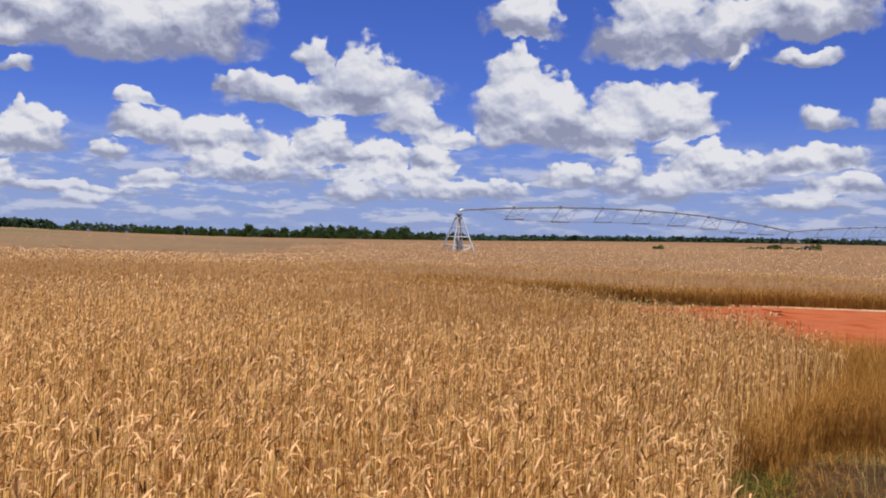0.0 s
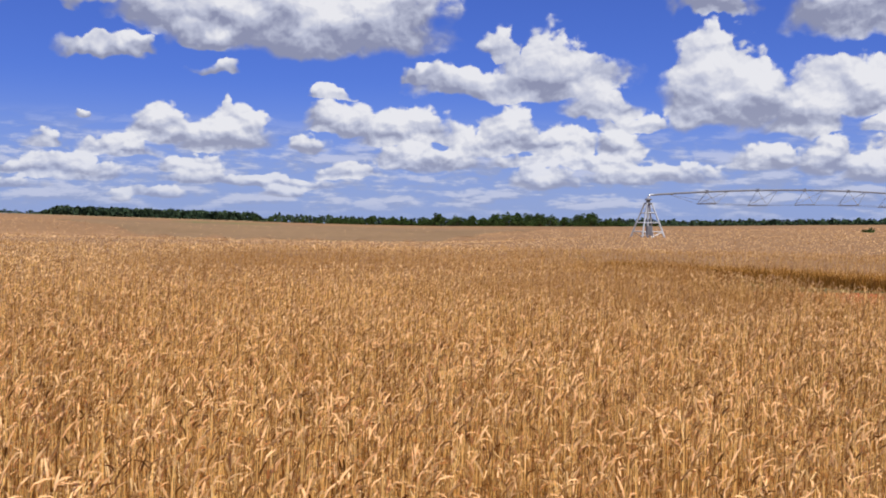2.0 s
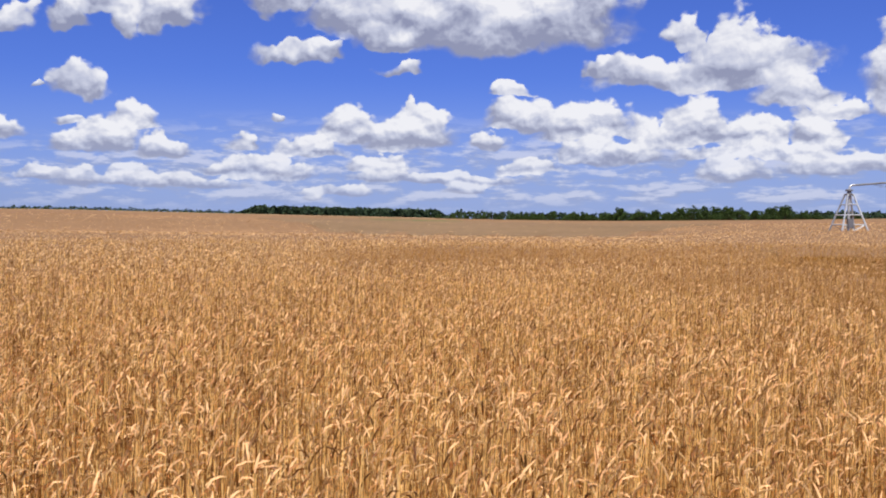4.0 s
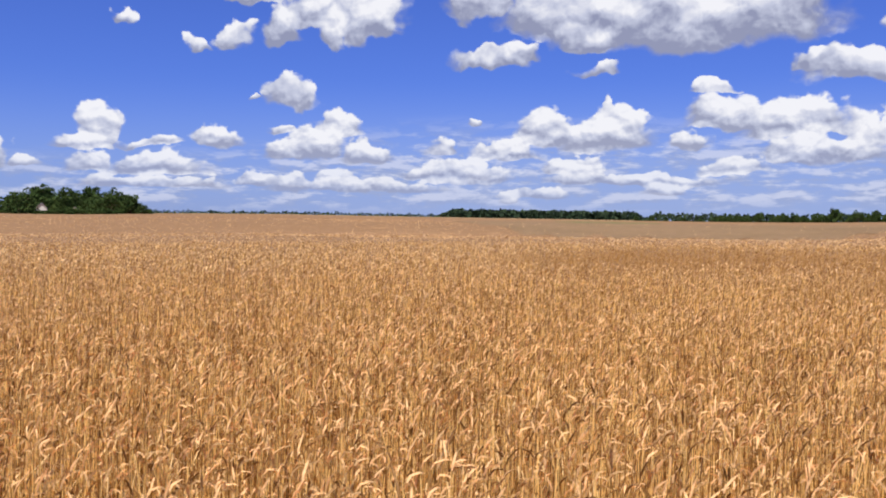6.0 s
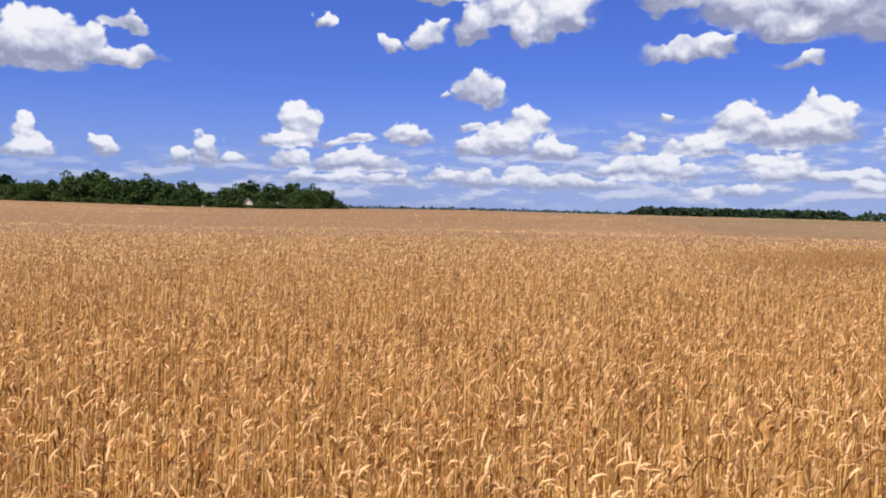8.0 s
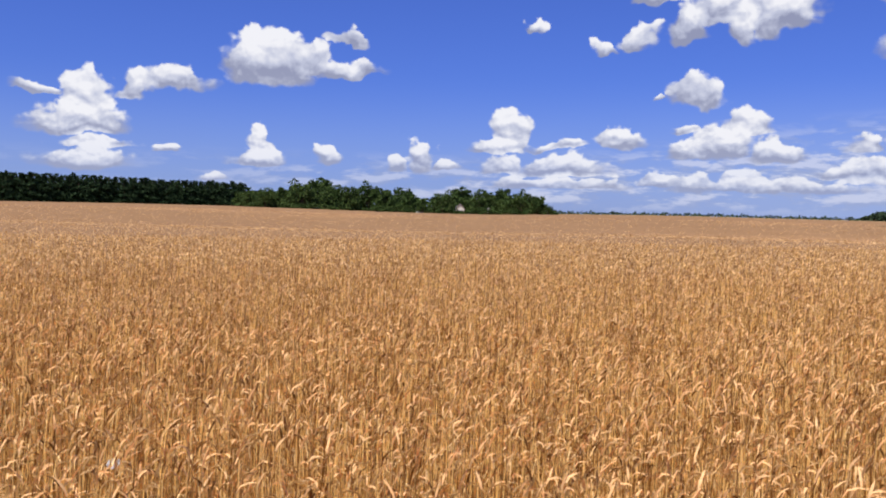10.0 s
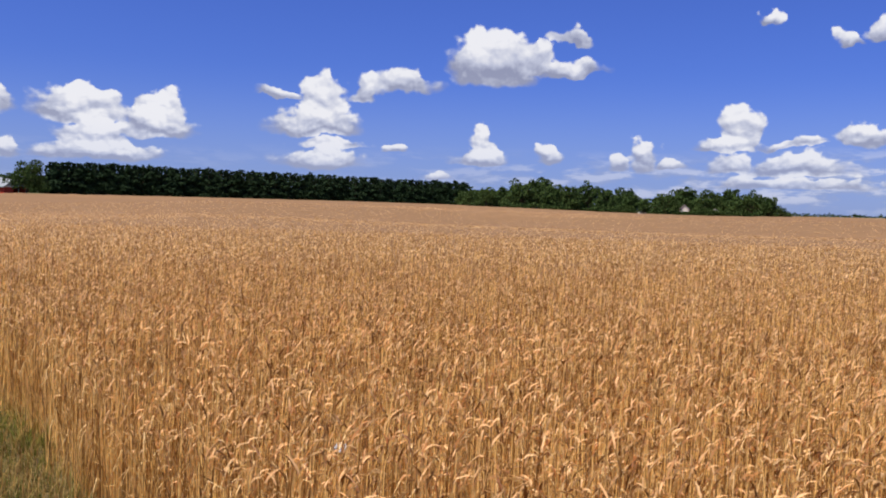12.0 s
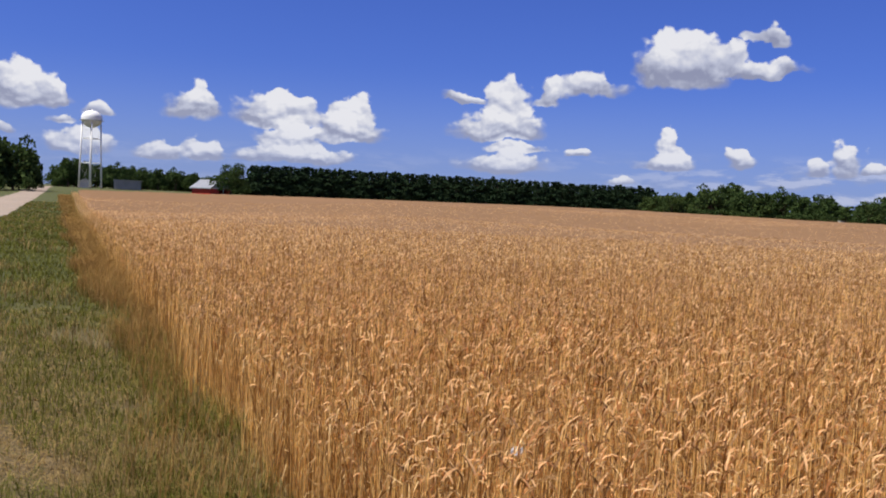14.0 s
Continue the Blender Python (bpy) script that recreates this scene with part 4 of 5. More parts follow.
def build_trees():
    rng = np.random.default_rng(21)
    kinds = [broad_tree(31 + i, 10, w, 1800, "broadleaf_tree", "dark green broadleaf tree at the edge of the wheat", "trees of the grove", 0.40, -0.03)
             for i, w in enumerate((9, 11, 7.5, 12))]
    # the grove round the white house
    tips = ((144.6, 1.75), (145.6, 2.1), (146.8, 2.35), (148.0, 2.15), (149.5, 2.36), (150.6, 2.0), (151.9, 1.45), (153.1, 2.2), (154.2, 2.15),
            (155.3, 2.48), (156.4, 2.3), (157.5, 2.3), (158.25, 2.85), (159.5, 2.55), (160.7, 2.1), (161.7, 1.95), (162.7, 1.75))
    for i, (az, top) in enumerate(tips):
        sized(kinds[(i * 3) % 4], 10, az, 335 + 14 * ((i * 7) % 5) - 20, top + 0.28, i * 67, 0.95)
    for i in range(44):
        az = rng.uniform(145, 163.2)
        if 151.4 < az < 152.4:
            continue
        sized(kinds[i % 4], 10, az, rng.uniform(345, 385), rng.uniform(1.45, 2.0), i * 41, 1.2)
    for i in range(46):
        az = 144.2 + 18.6 * (i + rng.uniform(0, 1)) / 46
        if 151.3 < az < 152.5:
            continue
        ob = sized(kinds[i % 4], 10, az, rng.uniform(312, 324), rng.uniform(0.85, 1.2) if not 148.9 < az < 150.1 else 0.82, i * 59, 1.9)
        tagged(ob, "low dark shrub along the front of the grove", "shrub", "shrubs of the grove")
    sized(kinds[1], 10, 143.6, 330, 1.0, 12, 1.2)
    sized(kinds[3], 10, 144.0, 322, 1.35, 80, 1.1)
    # trees beyond the irrigation pivot
    tips = ((88.6, 0.72), (89.6, 0.75), (90.8, 0.80), (91.5, 0.85), (92.5, 1.26), (93.2, 1.17), (94.2, 0.97), (95.0, 1.05), (95.7, 1.19), (96.4, 1.15), (97.1, 1.23), (97.8, 1.15),
            (98.5, 1.12), (99.3, 0.8), (100.0, 0.98), (100.9, 0.92), (102.1, 1.10), (103.1, 0.7), (104.2, 0.69), (105.1, 0.75), (106.3, 0.85), (107.0, 0.62), (107.8, 0.45),
            (108.7, 0.45), (109.7, 0.48), (110.7, 0.58), (111.7, 0.55), (112.6, 0.6), (113.5, 0.6))
    for i, (az, top) in enumerate(tips):
        ob = sized(kinds[(i * 5) % 4], 8.7, az, 580 + 20 * ((i * 3) % 4), top, i * 53, 0.95)
        tagged(ob, "green broadleaf tree in a hedgerow far beyond the pivot", group="hedgerow trees")
    for i in range(64):
        az = rng.uniform(88.5, 109)
        ob = sized(kinds[i % 4], 10, az, rng.uniform(590, 660), rng.uniform(0.45, 0.8) * (1 if az > 91 else 0.9), i * 47, 1.3)
        tagged(ob, "green broadleaf tree in a hedgerow far beyond the pivot", group="hedgerow trees")
    # behind the tower and barn, and beside the road
    for i, (az, top) in enumerate(((190.3, 2.0), (191.4, 2.15), (192.4, 2.35), (193.4, 2.35), (194.3, 2.3), (195.1, 2.4), (196.0, 2.5), (196.9, 2.45), (197.7, 2.65), (198.4, 2.7), (198.9, 2.2))):
        ob = sized(kinds[(i * 3 + 1) % 4], 10, az, 425 + 9 * (i % 3), top, i * 71, 0.9)
        tagged(ob, "dark tree in the row behind the water tower", group="trees behind the tower")
    for i in range(34):
        az = rng.uniform(187.5, 199.2)
        ob = sized(kinds[i % 4], 10, az, rng.uniform(432, 460), rng.uniform(1.45, 2.0), i * 43, 1.2)
        tagged(ob, "dark tree in the row behind the water tower", group="trees behind the tower")
    for i, (az, r, top) in enumerate(((200.5, 268, 3.2), (201.3, 262, 3.9), (202.4, 258, 4.0), (203.6, 250, 3.7), (205, 246, 3.5), (200.5, 250, 1.3), (202.0, 244, 1.4), (203.2, 240, 1.5), (201.0, 275, 2.4), (201.9, 270, 2.6), (203.0, 266, 2.6), (204.2, 262, 2.6), (200.2, 290, 2.0))):
        ob = sized(kinds[(i + 2) % 4], 10, az, r, top, i * 39, 0.8)
        tagged(ob, "tall dark roadside tree with ragged crown", group="roadside trees")
    oak = broad_tree(77, 12.4, 14.5, 3600, "oak_tree", "broad round oak tree beside the red barn", "", 0.36, 0.06)
    oak.matrix_basis = place(189.1, 330)
    for k in kinds:
        park(k)
    # the planted pines
    pines = [pine_tree(51 + i, 12, w, 850, "pine_tree", "dark plantation pine in a close-planted stand", "planted pines") for i, w in enumerate((4.6, 5.2, 4.2))]
    n = 92
    for row in range(2):
        for i in range(n):
            az = 162.9 + (188.0 - 162.9) * (i + 0.5 * row + rng.uniform(-0.25, 0.25)) / n
            top = float(np.interp(az, (163, 174, 186, 188), (2.2, 2.42, 2.55, 2.5))) + rng.normal(0, 0.045)
            sized(pines[(i * 2 + row) % 3], 12, az, 441 + 5 * row + rng.uniform(-1, 1), top, i * 77, 1.5)
    for p in pines:
        park(p)


def build_far_woods():
    rng = np.random.default_rng(5)
    v, f, n = [], [], 0
    for a0, a1, r, count, lo, hi in ((56, 93, 1190, 13000, 0.30, 0.44), (112.5, 126.2, 1150, 8000, 0.52, 0.62), (125, 147, 1250, 6000, 0.16, 0.3), (46, 56, 1190, 2000, 0.3, 0.42), (87.5, 113.5, 690, 6500, 0.42, 0.6)):
        az = rng.uniform(a0, a1, count)
        rr = r + rng.uniform(0, 45, count)
        x, y = rr * np.cos(np.radians(az)), rr * np.sin(np.radians(az))
        ends = np.clip((az - a0) / 1.2, 0.15, 1) * np.clip((a1 - az) / 1.2, 0.15, 1)
        crest = lo + (hi - lo) * (0.5 + 0.25 * np.sin(az * 4.1) + 0.25 * np.sin(az * 9.7 + 1) + 0.25 * np.sin(az * 23.0))
        h = rr * np.tan(np.radians(crest * ends)) * rng.uniform(0.0, 1.0, count) ** 1.25
        p = np.c_[x, y, ground_z(x, y) + h]
        u = rng.normal(size=(count, 3))
        u /= np.linalg.norm(u, axis=1)[:, None]
        w = np.cross(u, rng.normal(size=(count, 3)))
        w /= np.linalg.norm(w, axis=1)[:, None]
        s = rng.uniform(1.2, 2.8, count)[:, None] * (0.6 if hi < 0.4 or r < 800 else 1)
        v.append(np.stack((p - u * s, p - w * s * 0.7, p + u * s, p + w * s * 0.7), 1).reshape(-1, 3))
        f.append(np.arange(count * 4).reshape(-1, 4) + n)
        n += count * 4
    tagged(new("far_woods", mesh_of("far_woods", np.concatenate(v), np.concatenate(f), [FAR_WOOD])),
           "dark line of woods along the far side of the fields", "woods", kind="stuff")


def build_thicket(name, label, a0, a1, r, count, tops, material, seed):
    """The shaded inside of a stand behind its outer trees; tops: its height in degrees along it."""
    rng = np.random.default_rng(seed)
    az = rng.uniform(a0, a1, count)
    rr = r + rng.uniform(0, 12, count)
    x, y = rr * np.cos(np.radians(az)), rr * np.sin(np.radians(az))
    z = ground_z(x, y)
    top = EYE + rr * np.tan(np.radians(np.interp(az, np.linspace(a0, a1, len(tops)), tops))) - z
    p = np.c_[x, y, z + np.maximum(top, 0.5) * rng.uniform(0, 1, count)]
    u = rng.normal(size=(count, 3))
    u /= np.linalg.norm(u, axis=1)[:, None]
    w = np.cross(u, rng.normal(size=(count, 3)))
    w /= np.linalg.norm(w, axis=1)[:, None]
    s = rng.uniform(0.5, 1.1, count)[:, None]
    v = np.stack((p - u * s, p - w * s * 0.7, p + u * s, p + w * s * 0.7), 1).reshape(-1, 3)
    tagged(new(name, mesh_of(name, v, np.arange(count * 4).reshape(-1, 4), [material])), label, "woods", kind="stuff")


build_trees()
build_far_woods()
build_thicket("pine_stand", "dark inside of the planted pine stand", 162.6, 188.2, 452, 9000, (2.0, 2.2, 2.35, 2.3), NEEDLES, 61)
build_thicket("grove_thicket", "shaded thicket behind the grove trees", 144.3, 162.8, 392, 6000, (1.2, 1.75, 1.6, 1.2, 1.8, 1.8, 1.7), FOLIAGE, 62)
build_thicket("tower_thicket", "shaded thicket behind the water tower", 187.8, 199.3, 462, 4500, (1.6, 1.6, 1.7, 1.9, 1.9), FOLIAGE, 63)


# ---- centre-pivot irrigation ----
def ring_bar(bm, points, w, sides=6):
    for a, b in zip(points, points[1:]):
        bar(bm, a, b, w, sides=sides)


def pivot_tower():
    root = thing("pivot_tower", "galvanised four-legged centre pivot standing in the wheat", "irrigation pivot")
    x, y = polar(89.05, 80)
    root.matrix_basis = pose(x, y, gz(x, y), 0, 0, 27)
    top, half, tip = 3.75, 1.28, 0.22
    feet = [(half * a, half * b) for a, b in ((1, 1), (-1, 1), (-1, -1), (1, -1))]

    def leg_at(i, z):
        k = 1 - z / top
        fx, fy = feet[i]
        return Vector((fx * k + fx / half * tip * (1 - k), fy * k + fy / half * tip * (1 - k), z))

    for i in range(4):
        bm = bmesh.new()
        bar(bm, leg_at(i, 0), leg_at(i, top), 0.15)
        part("leg", bm, GALV, root)
        bm = bmesh.new()
        block(bm, feet[i][0] - 0.2, feet[i][0] + 0.2, feet[i][1] - 0.2, feet[i][1] + 0.2, -0.15, 0.06)
        part("foot_plate", bm, GALV, root)
    for z in (1.28, 2.05, 2.9):
        for i in range(4):
            bm = bmesh.new()
            bar(bm, leg_at(i, z), leg_at((i + 1) % 4, z), 0.10)
            part("crossbar", bm, GALV, root)
    for i in (0, 2):
        bm = bmesh.new()
        bar(bm, leg_at(i, 1.28), leg_at((i + 1) % 4, 0.3), 0.06)
        bar(bm, leg_at((i + 1) % 4, 1.28), leg_at(i, 0.3), 0.06)
        part("brace", bm, GALV, root)
    bm = bmesh.new()
    bar(bm, (0, 0, 0), (0, 0, 4.1), 0.2, sides=12)
    part("riser_pipe", bm, GALV, root)
    bm = bmesh.new()
    lathe(bm, [(0.05, 3.6), (0.26, 3.62), (0.26, 3.78), (0.17, 3.82), (0.17, 3.98), (0.3, 4.0), (0.3, 4.1), (0.14, 4.14)], 16)
    part("swivel_collar", bm, DARK_STEEL, root, "dark swivel collar")
    bm = bmesh.new()
    block(bm, -0.62, -0.2, -1.15, -0.85, 1.0, 1.75)
    part("control_panel", bm, DARK_STEEL, root, "dark control box")
    bm = bmesh.new()
    ring_bar(bm, [Vector((0, 0, 4.1)), Vector((0.06, 0, 4.34)), Vector((0.22, 0, 4.46)), Vector((0.45, 0, 4.48))], 0.19, 10)
    part("elbow_pipe", bm, GALV, root)
    return Vector((x, y, gz(x, y) + 4.46))


def span(a, b, rise, bays, skip_first):
    """A pipe arched from a to b with hanging trusses."""
    root = thing("pipe_span", "arched galvanised irrigation pipe carried on hanging trusses", "irrigation span", "irrigation spans")
    root.matrix_basis = Matrix.Translation(a)
    run = b - a
    side = Vector((-run.y, run.x, 0)).normalized()

    def at(t):
        return run * t + Vector((0, 0, 4 * rise * t * (1 - t)))

    bm = bmesh.new()
    ring_bar(bm, [at(i / 40) for i in range(41)], 0.165, 8)
    part("pipe", bm, PIPE, root)
    drop, half = 1.42, 1.15
    stations = [(i + 1) / (bays + 1) for i in range(bays)]
    prev = None
    for k, t in enumerate(stations):
        p, step = at(t), 1.0 / (bays + 1)
        d = drop * (0.75 if k in (0, bays - 1) else 1.0)
        lo = [p + side * half * s - Vector((0, 0, d)) for s in (-1, 1)]
        bm = bmesh.new()
        bar(bm, lo[0], lo[1], 0.10)
        part("spreader", bm, DARK_STEEL, root)
        bm = bmesh.new()
        for q in lo:
            bar(bm, q, p, 0.055)
        part("strut", bm, DARK_STEEL, root)
        bm = bmesh.new()
        bar(bm, lo[0], at(t + step * 0.42), 0.075)
        bar(bm, lo[1], at(t + step * 0.42), 0.05)
        part("diagonal_strut", bm, DARK_STEEL, root)
        bm = bmesh.new()
        for i, q in enumerate(lo):
            bar(bm, q, prev[i] if prev else at(0.03), 0.028)
        part("truss_rod", bm, DARK_STEEL, root)
        if k == bays - 1:
            bm = bmesh.new()
            for q in lo:
                bar(bm, q, at(0.985), 0.028)
            part("truss_rod", bm, DARK_STEEL, root)
        bm = bmesh.new()
        bar(bm, p + Vector((0, 0, -0.13)), p + Vector((0, 0, 0.14)), 0.3, sides=10)
        part("pipe_flange", bm, DARK_STEEL, root)
        prev = lo
    return root


def wheel(parent, x, y, z, yaw):
    bm = bmesh.new()
    m = pose(x, y, z, 90, 0, yaw)
    bmesh.ops.create_cone(bm, cap_ends=True, segments=20, radius1=0.68, radius2=0.68, depth=0.3, matrix=m)
    bmesh.ops.bevel(bm, geom=[e for e in bm.edges if len(e.link_faces) == 2 and e.calc_face_angle() > 1], offset=0.08, segments=2, affect="EDGES")
    tyre = part("tyre", bm, RUBBER, parent)
    bm = bmesh.new()
    bmesh.ops.create_cone(bm, cap_ends=True, segments=14, radius1=0.33, radius2=0.33, depth=0.34, matrix=m)
    part("rim", bm, GALV, tyre)


def drive_tower(az, r, height, yaw):
    root = thing("drive_tower", "two-wheeled steel drive tower under the irrigation pipe", "irrigation tower", "drive towers")
    x, y = polar(az, r)
    z = gz(x, y)
    root.matrix_basis = pose(x, y, z, 0, 0, yaw)
    for s in (-1, 1):
        for t in (-1, 1):
            bm = bmesh.new()
            bar(bm, (0.12 * t, 0.1 * s, height), (0.25 * t, 1.9 * s, 0.75), 0.07)
            part("leg", bm, DARK_STEEL, root)
        wheel(root, 0, 2.1 * s, 0.68, 0)
    bm = bmesh.new()
    bar(bm, (0, -1.95, 0.8), (0, 1.95, 0.8), 0.14)
    part("base_beam", bm, DARK_STEEL, root)
    bm = bmesh.new()
    bar(bm, (0, -1.1, 1.75), (0, 1.1, 1.75), 0.08)
    part("crossbar", bm, DARK_STEEL, root)
    return Vector((x, y, z + height))


def bush(name, seed, tall, wide, count, label, az, r, mat=None, size=0.12):
    rng = np.random.default_rng(seed)
    root = thing(name, label, "bush")
    bm = bmesh.new()
    lobes = []
    for i in range(6):
        a = i * 1.05 + rng.uniform(-0.3, 0.3)
        end = Vector((math.cos(a) * wide * 0.3, math.sin(a) * wide * 0.3, tall * rng.uniform(0.45, 0.8)))
        wood(bm, [Vector((0, 0, -0.1)), end], 0.03, 0.01)
        lobes.append((tuple(end), (wide * 0.25, wide * 0.25, tall * 0.28)))
    part("stem", bm, BARK, root)
    v, f = leaf_cards(rng, lobes, count, size)
    o = new("foliage", mesh_of("foliage", v, f, [mat or FOLIAGE]))
    o.parent = root
    root.matrix_basis = place(az, r)
    return root


def build_irrigation():
    head = pivot_tower()
    second = drive_tower(68.95, 127, 3.1, 42)
    third = drive_tower(58.0, 178, 3.1, 42)
    span(head + Vector((0.3, 0.2, 0)), second, 1.25, 8, True)
    span(second, third, 1.1, 8, False)
    bush("weed_bush", 3, 1.5, 2.0, 400, "dark green weeds round the drive tower wheels", 69.9, 124)
    bush("weed_bush", 4, 1.15, 2.6, 300, "low dark weeds at the drive tower's wheel track", 70.9, 125)
    bush("weed_bush", 6, 1.6, 1.6, 350, "dark green weed clump beyond the drive tower", 67.6, 125)
    bush("weed_bush", 7, 1.1, 2.6, 260, "low brown-green weeds beside the drive tower", 68.7, 126)
    bush("weed_bush", 8, 1.25, 1.3, 260, "small lone green bush standing in the wheat", 76.65, 108)


build_irrigation()


# ---- water tower ----
def water_tower():
    root = thing("water_tower", "white elevated water tank on braced steel legs", "water tower")
    root.matrix_basis = place(197.22, 380) @ pose(0, 0, 0, 0, 0, 19)
    R, belt = 3.95, 26.4
    bm = bmesh.new()
    prof = [(0.6, 23.5), (1.8, 23.9), (2.9, 24.7), (3.6, 25.6), (R, belt), (R, 27.4), (3.75, 28.3), (3.0, 29.3), (1.9, 29.95), (0.5, 30.25), (0.05, 30.3)]
    lathe(bm, prof, 32)
    tank = part("tank", bm, WHITE_PAINT, root, smooth=True)
    bm = bmesh.new()
    lathe(bm, [(R + 0.02, belt - 0.16), (R + 0.55, belt - 0.12), (R + 0.55, belt - 0.02), (R + 0.02, belt + 0.02)], 32)
    part("balcony", bm, GALV, tank, "grey walkway ring")
    bm = bmesh.new()
    lathe(bm, [(0.25, 30.2), (0.3, 30.45), (0.12, 30.7), (0.04, 30.9)], 12)
    part("vent", bm, WHITE_PAINT, tank)

    def leg(i, z):
        a = math.pi / 2 * i
        r = 4.15 + (3.35 - 4.15) * z / 26.2
        return Vector((r * math.cos(a), r * math.sin(a), z))

    for i in range(4):
        bm = bmesh.new()
        bar(bm, leg(i, -0.2), leg(i, 26.2), 0.62, sides=10)
        part("leg", bm, WHITE_PAINT, root, smooth=True)
        bm = bmesh.new()
        p = leg(i, 0)
        block(bm, p.x - 0.6, p.x + 0.6, p.y - 0.6, p.y + 0.6, -0.3, 0.3)
        part("footing", bm, CONCRETE, root)
        for z in (9.8, 19.3):
            bm = bmesh.new()
            bar(bm, leg(i, z), leg((i + 1) % 4, z), 0.24)
            part("strut", bm, WHITE_PAINT, root)
        for z0, z1 in ((0.4, 9.8), (9.8, 19.3), (19.3, 25.4)):
            bm = bmesh.new()
            bar(bm, leg(i, z0), leg((i + 1) % 4, z1), 0.03)
            bar(bm, leg((i + 1) % 4, z0), leg(i, z1), 0.03)
            part("tie_rod", bm, WHITE_PAINT, root)
    bm = bmesh.new()
    bar(bm, (0, 0, 0), (0, 0, 23.7), 0.55, sides=12)
    part("riser", bm, WHITE_PAINT, root, smooth=True)


water_tower()


# ---- buildings ----
def gable_roof(bm, w, d, eave, ridge, over=0.5, thick=0.14):
    """Two slabs, the ridge along y."""
    k = (ridge - eave) / (w / 2)
    for s in (-1, 1):
        x1, z1 = s * (w / 2 + over), eave - over * k
        a = [(0, -d / 2 - over, ridge), (x1, -d / 2 - over, z1), (x1, d / 2 + over, z1), (0, d / 2 + over, ridge)]
        lo = [bm.verts.new(v) for v in a]
        hi = [bm.verts.new((v[0], v[1], v[2] + thick)) for v in a]
        bm.faces.new(lo), bm.faces.new(hi[::-1])
        for i in range(4):
            bm.faces.new((lo[i], hi[i], hi[(i + 1) % 4], lo[(i + 1) % 4]))


def facing(az, r):
    """A pose whose -y side faces the standing place."""
    x, y = polar(az, r)
    return pose(x, y, gz(x, y) - 0.05, 0, 0, az - 90)


def red_barn():
    root = thing("barn", "low red barn with a pale tin roof behind the oak", "barn")
    root.matrix_basis = facing(190.3, 350) @ pose(0, 0, 0, 0, 0, 38)
    w, d, eave, ridge = 8.5, 11, 2.6, 5.3
    bm = bmesh.new()
    block(bm, -w / 2, -w / 2 + 3.6, -d / 2, -d / 2 + 0.25, 0, eave)
    block(bm, -w / 2, -w / 2 + 0.25, -d / 2 + 0.25, d / 2, 0, eave)
    block(bm, w / 2 - 0.25, w / 2, -d / 2, d / 2, 0, eave)
    block(bm, -w / 2 + 0.25, w / 2 - 0.25, d / 2 - 0.25, d / 2, 0, eave)
    part("wall", bm, RED_PAINT, root)
    bm = bmesh.new()
    vs = [bm.verts.new(v) for v in ((-w / 2, -d / 2, eave), (w / 2, -d / 2, eave), (0, -d / 2, ridge), (-w / 2, -d / 2 + 0.2, eave), (w / 2, -d / 2 + 0.2, eave), (0, -d / 2 + 0.2, ridge))]
    for q in ((0, 1, 2), (5, 4, 3), (0, 3, 4, 1), (1, 4, 5, 2), (2, 5, 3, 0)):
        bm.faces.new([vs[i] for i in q])
    part("gable", bm, GREY_WALL, root, "dark grey gable")
    bm = bmesh.new()
    gable_roof(bm, w, d, eave, ridge, 0.8, 0.35)
    part("roof", bm, TIN, root, "pale tin roof")
    for x in (-1.1, 1.5, 4.2):
        bm = bmesh.new()
        bar(bm, (x, -d / 2 + 0.15, 0), (x, -d / 2 + 0.15, eave), 0.22)
        part("post", bm, WHITE_PAINT, root)
    bm = bmesh.new()
    block(bm, -w / 2 - 0.02, -w / 2 + 3.7, -d / 2 - 0.06, -d / 2 - 0.01, eave - 0.35, eave - 0.02)
    block(bm, -w / 2 - 0.10, -w / 2 - 0.03, -d / 2, d / 2, eave - 0.5, eave - 0.05)
    part("fascia", bm, WHITE_PAINT, root, "white fascia board")


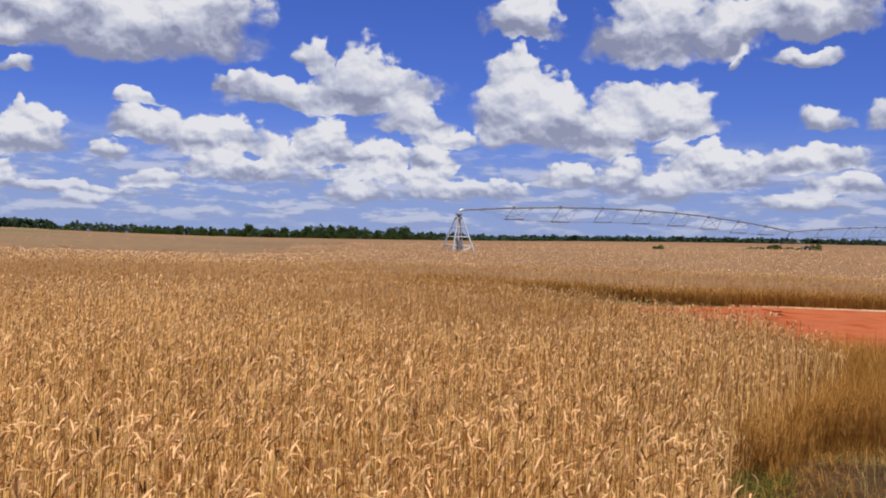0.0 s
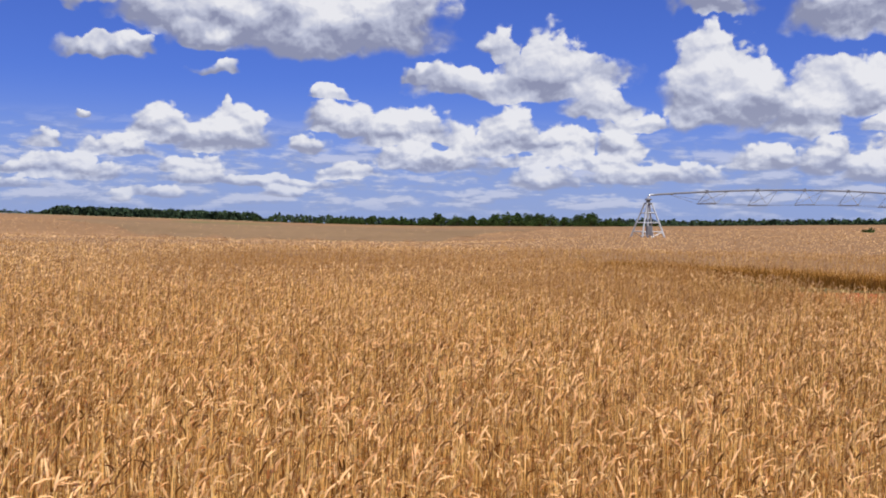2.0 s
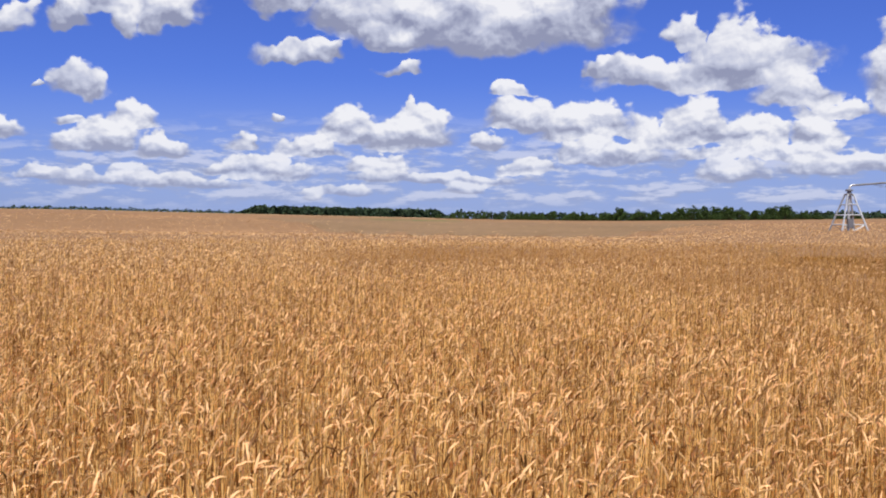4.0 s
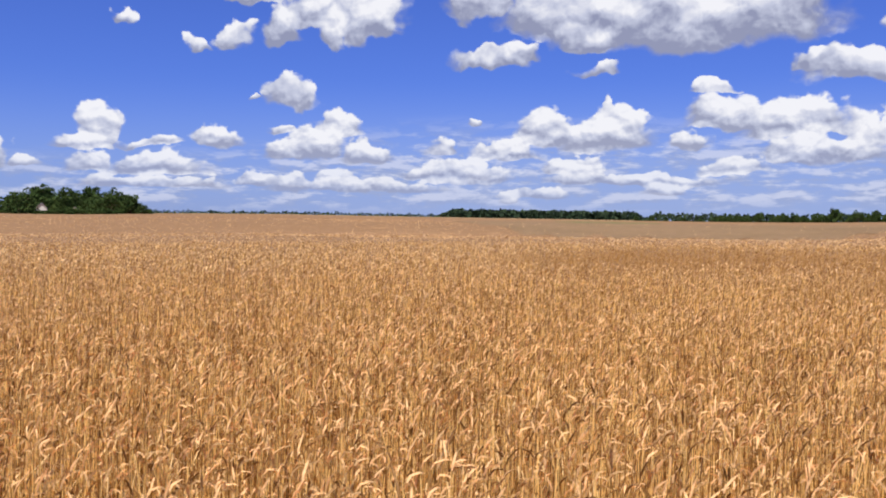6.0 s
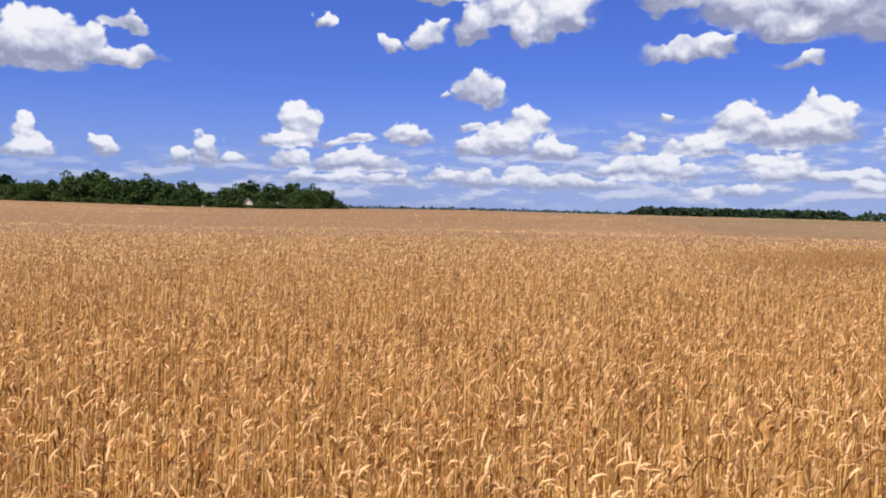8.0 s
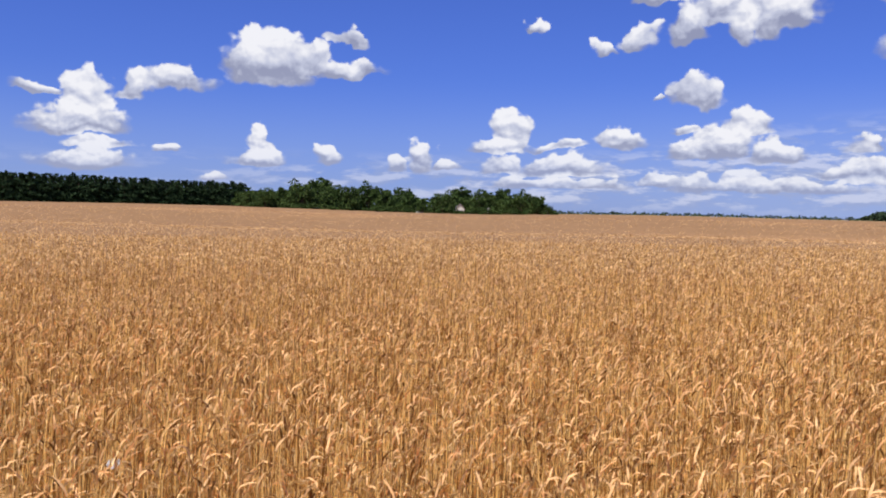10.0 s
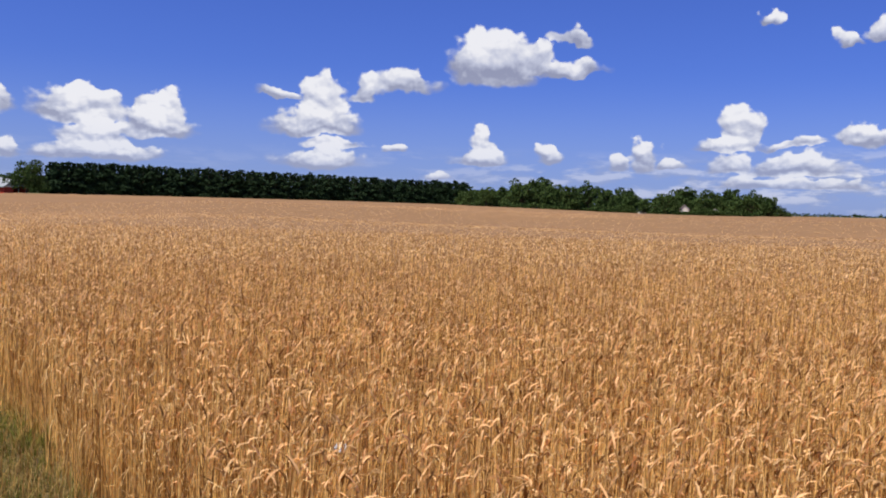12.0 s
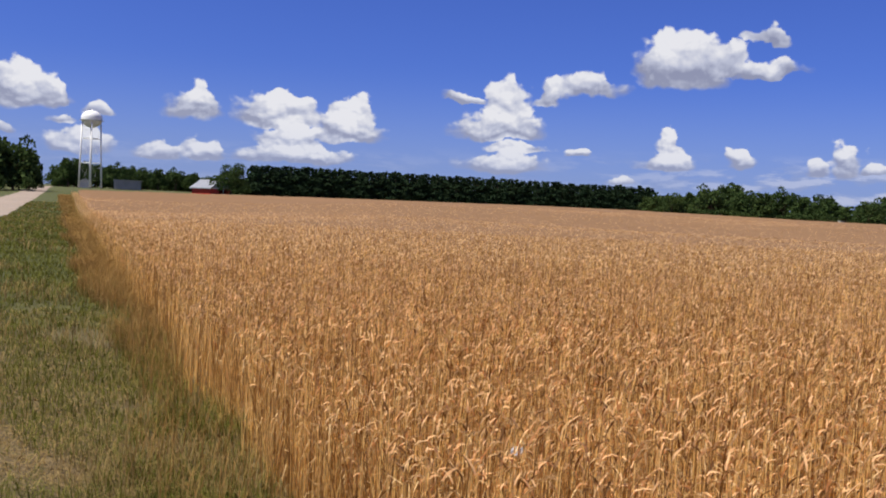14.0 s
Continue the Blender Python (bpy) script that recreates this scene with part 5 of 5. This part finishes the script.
def plain_house(name, label, az, r, w, d, eave, ridge, wall, roof, category, windows=0):
    root = thing(name, label, category)
    root.matrix_basis = facing(az, r)
    bm = bmesh.new()
    block(bm, -w / 2, w / 2, -d / 2, d / 2, 0, eave)
    part("wall", bm, wall, root)
    bm = bmesh.new()
    if ridge > eave + 0.6:
        gable_roof(bm, w, d, eave, ridge, 0.35)
        part("roof", bm, roof, root)
        bm = bmesh.new()
        vs = [bm.verts.new(v) for v in ((-w / 2, -d / 2, eave), (w / 2, -d / 2, eave), (0, -d / 2, ridge - 0.02), (-w / 2, -d / 2 + 0.2, eave), (w / 2, -d / 2 + 0.2, eave), (0, -d / 2 + 0.2, ridge - 0.02))]
        for q in ((0, 1, 2), (5, 4, 3), (0, 3, 4, 1), (1, 4, 5, 2), (2, 5, 3, 0)):
            bm.faces.new([vs[i] for i in q])
        part("gable", bm, wall, root)
    else:
        block(bm, -w / 2 - 0.25, w / 2 + 0.25, -d / 2 - 0.25, d / 2 + 0.25, eave, ridge)
        part("roof", bm, roof, root)
    for i in range(windows):
        x = (i + 0.5) / windows * w - w / 2
        win = bmesh.new()
        block(win, x - 0.5, x + 0.5, -d / 2 - 0.05, -d / 2 - 0.005, 1.0, 2.2)
        frame_ob = part("window", win, WHITE_PAINT, root)
        pane = bmesh.new()
        block(pane, x - 0.4, x + 0.4, -d / 2 - 0.07, -d / 2 - 0.052, 1.1, 2.1)
        part("pane", pane, SHADOW, frame_ob)
    return root


def build_buildings():
    red_barn()
    plain_house("storage_building", "low dark grey block building near the water tower", 195.13, 358, 9.4, 7, 3.2, 3.5, GREY_WALL, GREY_WALL, "building")
    plain_house("pump_shed", "small pale shed beside the water tower legs", 197.5, 396, 5.0, 4, 2.6, 3.7, PALE_WALL, TIN, "shed")
    plain_house("white_house", "small white gabled house among the grove trees", 149.5, 345, 3.4, 8, 2.9, 4.6, PALE_WALL, TIN, "house", 2)
    plain_house("garden_shed", "small pale shed half hidden in the grove", 152.0, 345, 3.4, 3, 2.4, 3.3, PALE_WALL, TIN, "shed")
    plain_house("garden_shed", "little white shed between dark grove trees", 147.7, 322, 2.2, 3, 2.3, 3.2, WHITE_PAINT, TIN, "shed")


build_buildings()


# ---- litter among the stalks ----
def litter():
    rng = np.random.default_rng(2)
    x, y = polar(170.5, 3.9)
    bm = bmesh.new()
    bmesh.ops.create_icosphere(bm, subdivisions=2, radius=0.034)
    for v in bm.verts:
        v.co = v.co * rng.uniform(0.6, 1.15)
        v.co.z *= 0.4
    me = bpy.data.meshes.new("paper_scrap")
    bm.to_mesh(me), bm.free()
    me.materials.append(PAPER)
    ob = tagged(new("paper_scrap", me), "crumpled white paper scrap caught among wheat stalks", "litter")
    ob.matrix_basis = pose(x, y, EYE - 3.9 * math.tan(radians(14.5)), 20, 10, 30)


litter()
